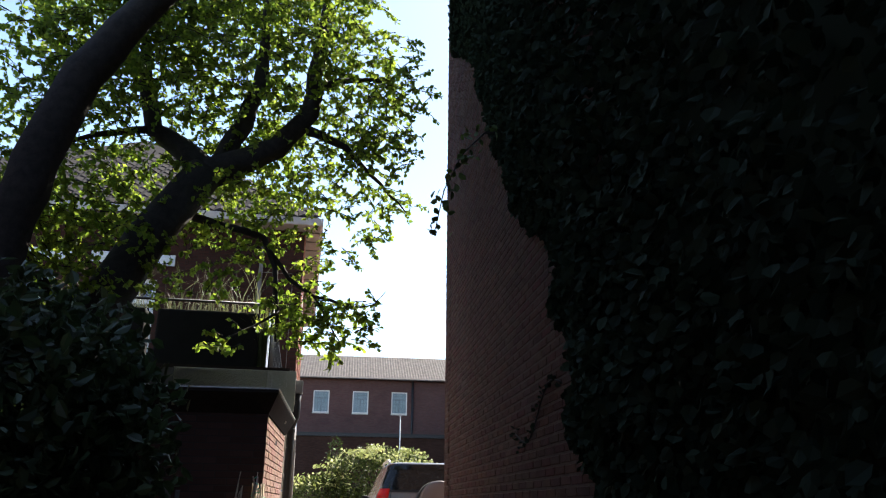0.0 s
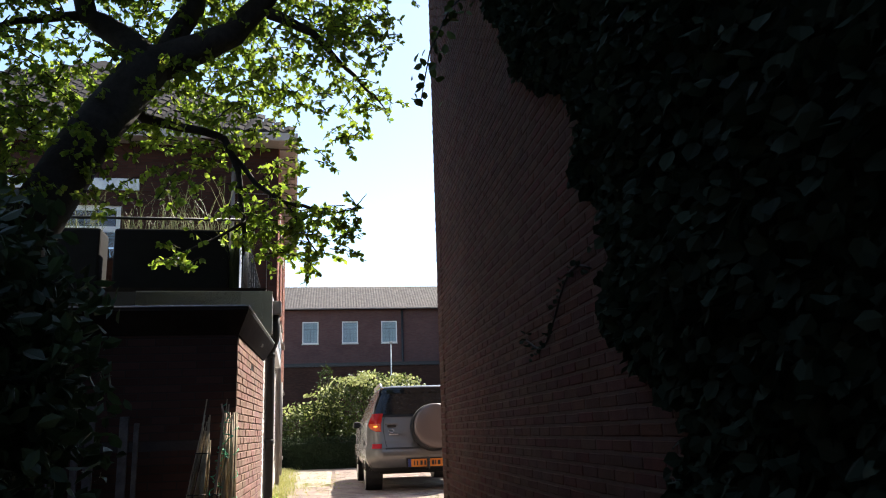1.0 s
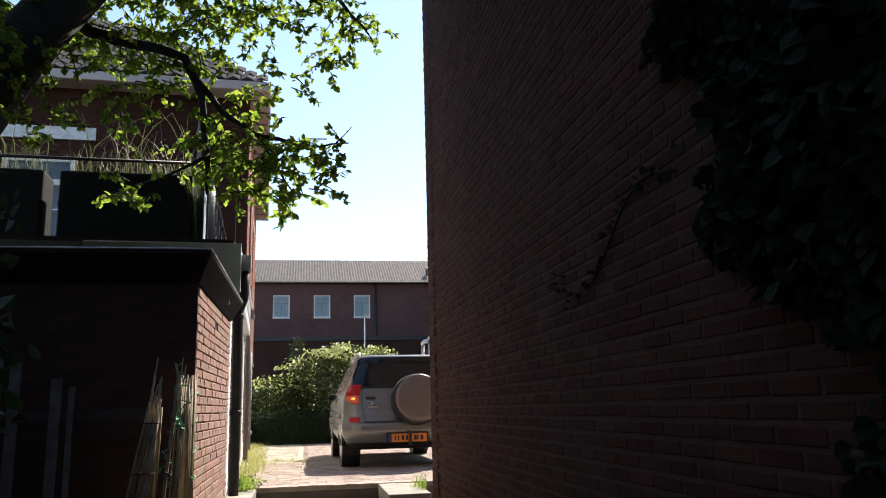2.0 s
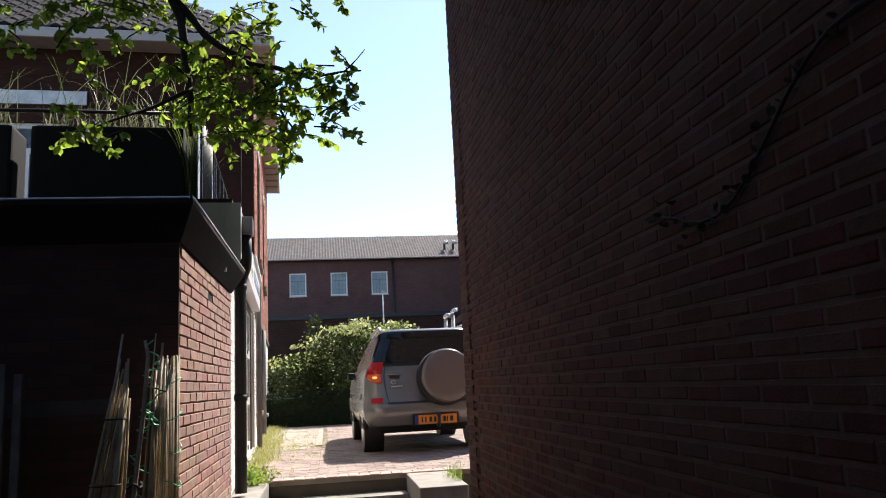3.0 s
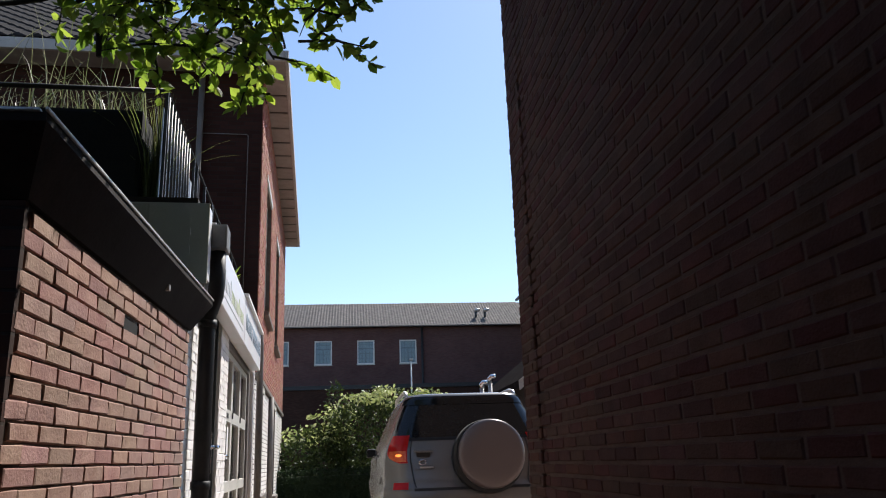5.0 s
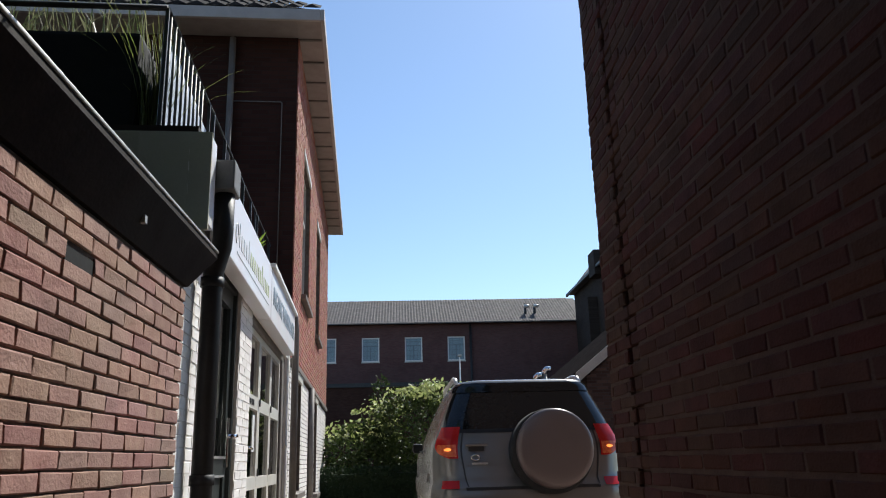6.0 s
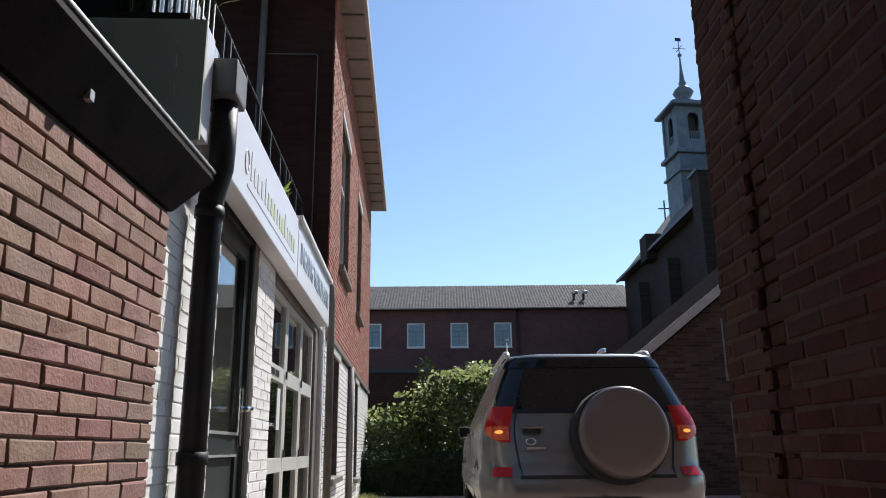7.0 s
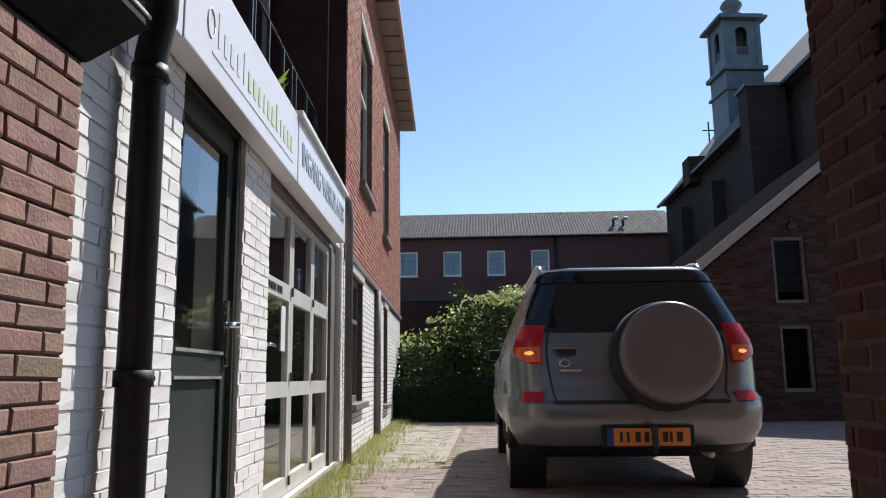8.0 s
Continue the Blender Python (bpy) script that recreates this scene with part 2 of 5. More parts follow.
M_cover = surface("grey_wheel_cover", (0.16, 0.128, 0.12), (0.17, 0.135, 0.127), 0.3, 3, 0.0, metal=0.25)
M_rubber = surface("tyre_rubber", (0.014, 0.014, 0.014), (0.028, 0.027, 0.026), 0.85, 20, 0.2)
M_plastic = surface("black_car_plastic", (0.014, 0.014, 0.014), (0.022, 0.022, 0.022), 0.5, 10, 0.1, spec=0.25)
M_planter = surface("matt_black_planter", (0.005, 0.005, 0.005), (0.009, 0.009, 0.009), 0.8, 6, 0.1, spec=0.2)
M_rim = surface("alloy_rim", (0.45, 0.45, 0.45), (0.5, 0.5, 0.5), 0.3, 10, 0.0, metal=0.9)
M_chrome = surface("chrome", (0.7, 0.7, 0.7), (0.78, 0.78, 0.78), 0.12, 10, 0.0, metal=1.0)
M_lamp_red = surface("red_lamp_lens", (0.40, 0.010, 0.010), (0.47, 0.016, 0.013), 0.15, 10, 0.0, spec=0.25)
M_lamp_lit = glowing("lit_amber_lamp", (0.8, 0.25, 0.05), (1.0, 0.34, 0.06), 1.0)
M_lamp_low = surface("orange_red_lens", (0.60, 0.075, 0.025), (0.74, 0.17, 0.05), 0.12, 40, 0.0)
M_plate = surface("amber_plate", (0.75, 0.22, 0.025), (0.78, 0.25, 0.035), 0.4, 10, 0.0)
M_plate_blue = surface("blue_plate_band", (0.02, 0.04, 0.2), (0.02, 0.05, 0.22), 0.4, 10, 0.0)
M_ink = surface("black_ink", (0.012, 0.012, 0.012), (0.02, 0.02, 0.02), 0.5, 10, 0.0)
M_lead = surface("blue_grey_lead", (0.095, 0.125, 0.15), (0.15, 0.18, 0.21), 0.6, 2, 0.15, metal=0.2)
M_iron = surface("black_iron", (0.015, 0.015, 0.016), (0.03, 0.03, 0.03), 0.5, 10, 0.1)
M_farbrick = courses("far_brick", (0.112, 0.056, 0.053), (0.142, 0.073, 0.067), (0.11, 0.08, 0.073), "x")
# Shaded copy of the house's red brick; the shade is in the colour.
M_endbrick = courses("shade_toned_end_brick", (0.040, 0.018, 0.014), (0.058, 0.026, 0.020), (0.038, 0.026, 0.022), "x")
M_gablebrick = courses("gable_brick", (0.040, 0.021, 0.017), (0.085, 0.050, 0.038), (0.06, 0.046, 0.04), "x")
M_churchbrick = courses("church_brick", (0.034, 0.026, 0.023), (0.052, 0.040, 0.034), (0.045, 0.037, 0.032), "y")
# Dark copy of the shed brick: the front's shade is put into it.
M_shedbrick = courses("shade_darkened_brick", (0.045, 0.022, 0.017), (0.068, 0.034, 0.026), (0.04, 0.03, 0.025), "x")


# ---------------- mesh helpers ----------------
def link(name, bm, material, parent=None, label="", smooth=False):
    me = bpy.data.meshes.new(name)
    if smooth:
        for f in bm.faces:
            f.smooth = True
    bm.to_mesh(me)
    bm.free()
    for m in (material if isinstance(material, (list, tuple)) else [material]):
        me.materials.append(m)
    ob = new(name, me)
    if parent:
        ob.parent = parent
    if label:
        ob["label"] = label
    return ob


def part(name, bm, material, parent, label="", smooth=False):
    return link(name, bm, material, parent, label, smooth)


def thing(name, m, label, category, group="", kind=""):
    ob = new(name)
    ob.matrix_basis = m
    return tagged(ob, label, category, group, kind)


def box(bm, x0, x1, y0, y1, z0, z1, bevel=0.0):
    r = bmesh.ops.create_cube(bm, size=1.0, matrix=Matrix.Translation(((x0 + x1) / 2, (y0 + y1) / 2, (z0 + z1) / 2)) @ Matrix.Diagonal((abs(x1 - x0), abs(y1 - y0), abs(z1 - z0), 1)))
    if bevel:
        es = list({e for v in r["verts"] for e in v.link_edges})
        bmesh.ops.bevel(bm, geom=es, offset=bevel, segments=2, affect="EDGES", profile=0.6)
    return bm


def boxed(*a, **k):
    return box(bmesh.new(), *a, **k)


def tube(bm, pts, radii, seg=10, cap=True):
    """A tube along points."""
    pts = [Vector(p) for p in pts]
    if not isinstance(radii, (list, tuple)):
        radii = [radii] * len(pts)
    rings, side = [], None
    for i, p in enumerate(pts):
        d = (pts[min(i + 1, len(pts) - 1)] - pts[max(i - 1, 0)]).normalized()
        if side is None:
            side = d.orthogonal().normalized()
        side = (side - d * side.dot(d)).normalized()
        up = d.cross(side)
        rings.append([bm.verts.new(p + (side * math.cos(a) + up * math.sin(a)) * radii[i]) for a in (2 * math.pi * k / seg for k in range(seg))])
    for a, b in zip(rings, rings[1:]):
        for k in range(seg):
            bm.faces.new((a[k], a[(k + 1) % seg], b[(k + 1) % seg], b[k])).smooth = True
    if cap:
        bm.faces.new(rings[0][::-1])
        bm.faces.new(rings[-1])
    return bm


def disc(bm, centre, axis, r, depth, seg=32, bevel=0.0):
    """A short cylinder with a rounded outer rim along axis."""
    c, d = Vector(centre), Vector(axis).normalized()
    prof = [(0.0, r)] + ([(depth - bevel, r), (depth - bevel * .4, r - bevel * .25), (depth, r - bevel)] if bevel else [(depth, r)])
    s = d.orthogonal().normalized()
    u = d.cross(s)
    rings = [[bm.verts.new(c + d * h + (s * math.cos(a) + u * math.sin(a)) * q) for a in (2 * math.pi * k / seg for k in range(seg))] for h, q in prof]
    for a, b in zip(rings, rings[1:]):
        for k in range(seg):
            bm.faces.new((a[k], a[(k + 1) % seg], b[(k + 1) % seg], b[k]))
    bm.faces.new(rings[0][::-1])
    bm.faces.new(rings[-1])
    return bm


def slab_with_holes(bm, u0, u1, z0, z1, holes, put):
    """Boxes round rectangular holes (u0, u1, z0, z1); put(bm, u0, u1, z0, z1) adds one box."""
    us = sorted({u0, u1, *[min(max(h[i], u0), u1) for h in holes for i in (0, 1)]})
    for a, b in zip(us, us[1:]):
        mid = (a + b) / 2
        z = z0
        for h in sorted((h for h in holes if h[0] < mid < h[1]), key=lambda h: h[2]):
            if h[2] > z:
                put(bm, a, b, z, min(h[2], z1))
            z = max(z, h[3])
        if z < z1:
            put(bm, a, b, z, z1)
    bmesh.ops.remove_doubles(bm, verts=bm.verts, dist=0.0004)
    return bm


def bond(u0, u1, z0, z1, holes=(), length=0.21, height=0.052, joint=0.0105, seed=1, shift=0.0):
    """Rectangles of a brick bond, cut at openings."""
    rng = random.Random(seed)
    out, row, z = [], 0, z0
    while z + height * .5 < z1:
        u = u0 - (length + joint) * ((row % 2) * 0.5 + rng.uniform(-.03, .03)) - joint * .5 + shift
        zt = min(z + height, z1)
        while u < u1:
            a, b = max(u, u0), min(u + length, u1)
            pieces = [(a, b)]
            for h in holes:
                if h[2] < zt - .01 and h[3] > z + .01:
                    nxt = []
                    for p, q in pieces:
                        if h[0] >= q or h[1] <= p:
                            nxt.append((p, q))
                        else:
                            if h[0] - p > .03:
                                nxt.append((p, h[0]))
                            if q - h[1] > .03:
                                nxt.append((h[1], q))
                    pieces = nxt
            out += [(p, q, z, zt) for p, q in pieces if q - p > .03]
            u += length + joint
        z += height + joint
        row += 1
    return out


def brick_verts(w, h, d, rng, rough=0.003, chamfer=0.006):
    """Front face w x h at depth d over a hidden back: corners, chamfers and sides."""
    def j():
        return rng.uniform(-rough, rough)
    c = min(chamfer, d * .3)
    back = [(0, 0), (w, 0), (w, h), (0, h)]
    mid = [(x + j(), y + j()) for x, y in back]
    front = [(c, c), (w - c, c), (w - c, h - c), (c, h - c)]
    v = [(x, y, 0.0) for x, y in back] + [(x, y, d - c) for x, y in mid] + [(x + j(), y + j(), d + j() * .6) for x, y in front]
    f = [(8, 9, 10, 11)]
    for k in range(4):
        n = (k + 1) % 4
        f += [(k, n, 4 + n, 4 + k), (4 + k, 4 + n, 8 + n, 8 + k)]
    return v, f


def brick_stuff(name, rects, frame_m, depth, material, parent, seed=3, rough=0.003, lift=0.004, label=""):
    """Many bricks joined into one mesh. frame_m maps (u, z, out) to the parent's space."""
    rng = random.Random(seed)
    V, F = [], []
    for u0, u1, z0, z1 in rects:
        v, f = brick_verts(u1 - u0, z1 - z0, depth + rng.uniform(-lift, lift), rng, rough)
        n = len(V)
        V += [frame_m @ Vector((u0 + x, z0 + y, o)) for x, y, o in v]
        F += [tuple(n + i for i in q) for q in f]
    me = bpy.data.meshes.new(name)
    me.from_pydata(V, [], F)
    me.materials.append(material)
    ob = new(name, me)
    if parent:
        ob.parent = parent
    tagged(ob, label, "", "", "stuff")
    return ob


def brick_parts(name, rects, frame_m, depth, material, parent, seed=5, rough=0.003, lift=0.004):
    """Single bricks as parts; equal sizes share one of a few meshes."""
    rng = random.Random(seed)
    cache = {}
    for u0, u1, z0, z1 in rects:
        key = (round(u1 - u0, 2), round(z1 - z0, 3), rng.randrange(5))
        if key not in cache:
            v, f = brick_verts(u1 - u0, z1 - z0, depth, rng, rough)
            me = bpy.data.meshes.new(name)
            me.from_pydata([Vector((x, y, o)) for x, y, o in v], [], f)
            me.materials.append(material)
            cache[key] = me
        ob = new(name, cache[key])
        ob.parent = parent
        ob.matrix_basis = frame_m @ Matrix.Translation((u0, z0, rng.uniform(-lift, lift)))


def leaf_mesh(name, spots, material, parent=None, label="", seed=9, wide=0.55):
    """Spots: (place, direction, size). Each leaf is an oval blade folded along its rib."""
    rng = np.random.RandomState(seed)
    V, F = [], []
    for p, d, s in spots:
        d = Vector(d).normalized()
        side = d.cross(Vector(rng.normal(size=3)))
        if side.length < 1e-4:
            side = d.orthogonal()
        side.normalize()
        n = d.cross(side)
        p = Vector(p)
        k = len(V)
        w = s * wide * .5
        u = n * s * .1
        V += [p, p + d * s * .25 + side * w * .85 + u, p + d * s * .62 + side * w + u, p + d * s, p + d * s * .62 - side * w + u, p + d * s * .25 - side * w * .85 + u]
        F += [(k, k + 1, k + 2, k + 3), (k, k + 3, k + 4, k + 5)]
    me = bpy.data.meshes.new(name)
    me.from_pydata(V, [], F)
    me.materials.append(material)
    ob = new(name, me)
    if parent:
        ob.parent = parent
    if label:
        ob["label"] = label
    return ob


YWALL = Matrix(((0, 0, 1, 0), (1, 0, 0, 0), (0, 1, 0, 0), (0, 0, 0, 1)))      # u along y, out towards +x
YWALL_BACK = Matrix(((0, 0, -1, 0), (1, 0, 0, 0), (0, 1, 0, 0), (0, 0, 0, 1)))  # u along y, out towards -x
FLOOR = Matrix(((1, 0, 0, 0), (0, 1, 0, 0), (0, 0, 1, 0), (0, 0, 0, 1)))        # u along x, z along y, out upwards

# ---------------- ground, yard, steps ----------------
LOW, KERB_Y = -0.5, 10.95
bm = bmesh.new()
v = [bm.verts.new(p) for p in ((-600, -600, LOW), (600, -600, LOW), (600, KERB_Y, LOW), (-600, KERB_Y, LOW), (600, KERB_Y, -0.06), (-600, KERB_Y, -0.06), (600, 1500, -0.06), (-600, 1500, -0.06))]
for f in ((0, 1, 2, 3), (3, 2, 4, 5), (5, 4, 6, 7)):
    bm.faces.new([v[i] for i in f])
ground = tagged(link("ground", bm, M_ground), "bare earth and paving, lower in the alley", "ground", "", "structure")

pavement = tagged(link("pavement", boxed(-1.6, 14, KERB_Y, 30, -0.056, -0.005), M_sand), "yard paved with grey and pinkish brick pavers", "pavement", "", "structure")
steps = thing("alley_steps", pose(0, 0, 0), "shaded concrete steps up from alley to yard", "steps", "", "structure")
for i in range(3):
    part("step", boxed(-0.33, 1.0, KERB_Y - 0.02 - 0.3 * (i + 1), KERB_Y - 0.02 - 0.3 * i, LOW, -0.167 * (i + 1), 0.008), M_concrete, steps)
for x0, x1 in ((-0.8, -0.34), (1.01, 1.44)):
    part("cheek", boxed(x0, x1, 9.78, KERB_Y - 0.01, LOW, -0.01, 0.015), M_concrete, steps, "pale concrete cheek block")

# ---------------- right building ----------------
# RTOP is unseen and set high to cut skylight in the alley.
RX, REND, RTOP = 1.435, 9.68, 11.5
bm = bmesh.new()
box(bm, RX + 0.0038, RX + 9, -8, 9.2, LOW, RTOP)
box(bm, RX + 0.024, RX + 9, 9.2005, 9.3695, LOW, RTOP)
box(bm, RX + 0.0038, RX + 9, 9.37, REND - .001, LOW, RTOP)
wall_east = tagged(link("wall_east", bm, M_mortar_dark), "tall brown brick side wall, deep shade partly put into its colour", "wall", "", "structure")
# Two unseen walls, added to block skylight and darken the alley.
for nm, b, lab in (("blocker_wall_west", (-5.4, -5.2, -6.2, 7.0, LOW, 6.0), "unseen plain wall added to block skylight from the west"), ("blocker_wall_south", (-5.2, RX, -6.2, -6.0, LOW, 6.0), "unseen plain wall added to block skylight from the alley's south end")):
    tagged(link(nm, boxed(*b), M_endbrick), lab, "wall", "", "structure")
right_rects = bond(-0.5, REND, LOW + .02, 7.5, holes=[(9.28 + .02 * (k % 2), 9.33 + .01 * (k % 3), LOW + .02 + .125 * k, LOW + .08 + .125 * k) for k in range(30)], seed=21)

# ---------------- shed ----------------
SX, SY0, SY1, STOP = -0.55, 7.35, 9.70, 1.71
shed = thing("brick_shed", pose(SX, SY0, LOW), "flat-roofed old brick shed with dark overhanging fascia", "shed")
bm = boxed(-3.6, -0.014, 0.02, SY1 - SY0, 0, STOP - LOW)
part("wall", bm, M_mortar, shed)
part("front", boxed(-3.6, -0.005, -0.012, 0.016, 0, STOP - LOW), M_shedbrick, shed, "brick front, coloured dark for its deep shade")
T0 = STOP - LOW
bm = bmesh.new()
low = [bm.verts.new(p) for p in ((-3.6, -0.014, T0 + .003), (0.002, -0.014, T0 + .003), (0.002, SY1 - SY0 + .01, T0 + .003), (-3.6, SY1 - SY0 + .01, T0 + .003))]
mid = [bm.verts.new(p) for p in ((-3.7, -0.17, T0 + .185), (0.092, -0.17, T0 + .185), (0.092, SY1 - SY0 + .185, T0 + .185), (-3.7, SY1 - SY0 + .185, T0 + .185))]
top = [bm.verts.new((q.co.x, q.co.y, T0 + .212)) for q in mid]
for a, b in ((low, mid), (mid, top)):
    for k in range(4):
        bm.faces.new((a[k], a[(k + 1) % 4], b[(k + 1) % 4], b[k]))
bm.faces.new(low[::-1])
bm.faces.new(top)
roof = part("roof", bm, M_fascia, shed, "dark coved roof edge")
part("edge_trim", box(boxed(0.089, 0.098, -0.178, SY1 - SY0 + 0.19, STOP - LOW + 0.214, STOP - LOW + 0.226, 0.003), -3.7, 0.073, -0.178, -0.155, STOP - LOW + 0.214, STOP - LOW + 0.224, 0.003), M_zinc, roof, "pale metal roof edge trim")
part("bracket", boxed(0.035, 0.055, 1.55, 1.575, T0 + .07, T0 + .10), M_zinc, shed, "small pale metal bracket")
PUT = (1.06, 1.28, 2.0, 2.055)
shed_rects = bond(0, SY1 - SY0, 0.02, STOP - LOW, holes=[PUT], length=0.2127, height=0.0535, joint=0.0088, seed=31, shift=0.045)
# Black plate on the wall stands for the dark inside a hole.
part("dark_hole_plate", boxed(-0.013, -0.009, PUT[0], PUT[1], PUT[2], PUT[3]), M_planter, shed)

# ---------------- annex with workshop doors ----------------
HX, HY, HZ = -0.59, 10.2, 2.86
HOUSE = pose(HX, HY, 0, 0, 0, HZ)
annex = thing("workshop_annex", HOUSE, "single-storey annex of white-painted brick with roof terrace", "annex")
A0, A1, ATOP = -0.5, 5.05, 2.5
DOOR = (0.37, 1.31, 0.0, 2.10)
DD = (1.88, 4.78, 0.06, 2.06)
part("wall", slab_with_holes(bmesh.new(), A0, A1, 0, ATOP, [DOOR, DD], lambda b, a, c, z, y: box(b, -0.26, -0.016, a, c, z, y)), M_white_joint, annex)
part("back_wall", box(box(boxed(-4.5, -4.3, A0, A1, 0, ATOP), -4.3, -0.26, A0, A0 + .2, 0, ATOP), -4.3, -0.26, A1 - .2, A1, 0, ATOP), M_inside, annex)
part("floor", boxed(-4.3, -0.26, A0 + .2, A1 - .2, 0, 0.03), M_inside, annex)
part("terrace", boxed(-4.5, 0.02, A0 + 0.02, A1, ATOP + .002, ATOP + .05), M_fascia, annex)
part("parapet_panel", box(boxed(-1.4, 0.095, A0 - 0.0, A0 + 0.018, 2.0, 2.51, 0.003), -3.6, -1.405, A0 + 0.002, A0 + 0.018, 2.0, 2.50, 0.003), M_panel, annex, "grey-green board panel")
for ya, yb in ((A0 + .021, -.365), (-.165, .026)):
    part("return_board", boxed(.05, .094, ya, yb, 2.03, 2.49, .003), M_sign, annex, "white side board of the parapet")


def door(parent, d):
    y0, y1, z0, z1 = d
    dr = part("door", slab_with_holes(bmesh.new(), y0 + .055, y1 - .055, z0 + .02, z1 - .06, [(y0 + .15, y1 - .15, .95, z1 - .17), (y0 + .15, y1 - .15, .2, .82)], lambda b, a, c, z, y: box(b, -0.105, -0.06, a, c, z, y)), M_frame_dark, parent, "dark green door with tall glass pane")
    part("door_frame", box(box(boxed(-0.13, -0.035, y0 + .002, y0 + .053, z0, z1 - .002, .004), -0.13, -0.035, y1 - .053, y1 - .002, z0, z1 - .002, .004), -0.13, -0.035, y0 + .055, y1 - .055, z1 - .058, z1 - .002, .004), M_frame_dark, parent)
    g = part("pane", boxed(-0.088, -0.082, y0 + .152, y1 - .152, .952, z1 - .172), M_glass, dr)
    g.visible_shadow = False
    part("panel", boxed(-0.092, -0.075, y0 + .152, y1 - .152, .202, .818, .006), M_frame_dark, dr)
    part("bead", box(boxed(-0.062, -0.05, y0 + .145, y1 - .145, .935, .95), -0.062, -0.052, y0 + .145, y1 - .145, .822, .834), M_zinc, dr, "worn pale glazing bead")
    h = part("handle_plate", boxed(-0.06, -0.042, y1 - .14, y1 - .085, .88, 1.20, .005), M_chrome, dr)
    part("handle", tube(bmesh.new(), [(-.048, y1 - .112, 1.08), (.005, y1 - .112, 1.08), (.012, y1 - .135, 1.08), (.012, y1 - .27, 1.07)], .015, 8), M_chrome, h, "chrome lever handle", True)
    for z in (.3, 1.75):
        part("hinge", boxed(-.04, -.025, y0 + .045, y0 + .06, z, z + .1), M_iron, dr)
    part("sill", boxed(-0.14, 0.02, y0, y1, -0.02, z0 + .018), M_concrete, parent)


door(annex, DOOR)


def double_doors(parent, d):
    y0, y1, z0, z1 = d
    fr = part("door_frame", box(box(box(boxed(-0.12, -0.03, y0 + .002, y0 + .05, z0, z1, .004), -0.12, -0.03, y1 - .38, y1 - .3, z0, z1, .004), -0.12, -0.03, y0 + .052, y1 - .382, z1 - .07, z1, .004), -0.12, -0.045, y1 - .298, y1 - .002, z0, z1), M_frame_brown, parent)
    w = (y1 - .382 - y0 - .052) / 3
    for i in range(3):
        a, b = y0 + .052 + i * w + .004, y0 + .052 + (i + 1) * w - .004
        rows = [(z0 + .12, .70), (.80, 1.34), (1.45, z1 - .13)]
        lf = part("door_leaf", slab_with_holes(bmesh.new(), a, b, z0 + .01, z1 - .075, [(a + .07, b - .07, p, q) for p, q in rows], lambda s, p, q, z, y: box(s, -0.10, -0.055, p, q, z, y)), M_frame_pale, parent, "pale grey glazed workshop door leaf")
        for p, q in rows:
            g = part("pane", boxed(-.082, -.076, a + .072, b - .072, p + .002, q - .002), M_glass, lf)
            g.visible_shadow = False
        for z in (.1, .78, 1.36):
            part("hinge", boxed(-.05, -.038, b - .012, b + .012, z + .02, z + .08), M_iron, lf)
        if i == 0:
            part("handle", tube(bmesh.new(), [(-.055, a + .035, 1.02), (-.015, a + .035, 1.02), (-.01, a + .06, 1.02), (-.01, a + .17, 1.015)], .01, 8), M_chrome, lf, "chrome lever handle", True)
            for k in range(5):
                part("text_bar", boxed(-.053, -.050, a + .12 + k * .085, a + .12 + k * .085 + (.06, .07, .04, .065, .05)[k], 1.37, 1.415), M_ink, lf)
            part("notice", boxed(-.074, -.071, b - .22, b - .09, 1.0, 1.3), M_frame_white, lf, "small white paper notice")
    part("plinth", boxed(-.13, .02, y0, y1, -.04, z0 - .002), M_concrete, parent)


double_doors(annex, DD)


def sign(y0, y1, z0, z1, label):
    s = thing("sign_board", HOUSE, label, "sign", "signs on the annex")
    part("panel", boxed(0.0, 0.10, y0, y1, z0, z1, 0.006), M_sign, s)
    return s


s1 = sign(0.03, 2.1, 2.03, 2.46, "long white sign board above the workshop door")
part("logo_ring", tube(bmesh.new(), [(0.101, .32 + .045 * math.cos(a), 2.225 + .06 * math.sin(a)) for a in np.linspace(0, 2 * math.pi, 17)], .004, 6), M_signgrey, s1)
for k in range(16):
    mat_k = M_signgrey if k < 5 else M_signpale
    y, tall = .43 + k * .098, .15 if k in (0, 4, 11) else .095
    part("mark", boxed(0.100, 0.103, y - (.012, .024, .028, .02)[k % 4], y + (.012, .024, .028, .02)[k % 4], 2.165, 2.165 + tall), mat_k, s1)
part("underline", boxed(0.100, 0.103, .35, 1.95, 2.11, 2.122), M_signgrey, s1)
s2 = sign(2.13, 4.32, 2.03, 2.46, "white sign board reading Ingang Werkplaats over the doors")
part("cap", boxed(-0.02, 0.13, 2.1, 4.34, 2.465, 2.50, .004), M_frame_white, s2)
txt = bpy.data.curves.new("words", "FONT")
txt.offset = 0.001
txt.body, txt.size, txt.extrude, txt.align_x, txt.align_y = "INGANG WERKPLAATS", 0.225, 0.002, "CENTER", "CENTER"
tob = new("words", txt)
dep = bpy.context.evaluated_depsgraph_get()
tme = bpy.data.meshes.new_from_object(tob.evaluated_get(dep))
bpy.data.objects.remove(tob)
tme.materials.clear()
tme.materials.append(M_signtext)
tw = new("lettering", tme)
tw.parent = s2
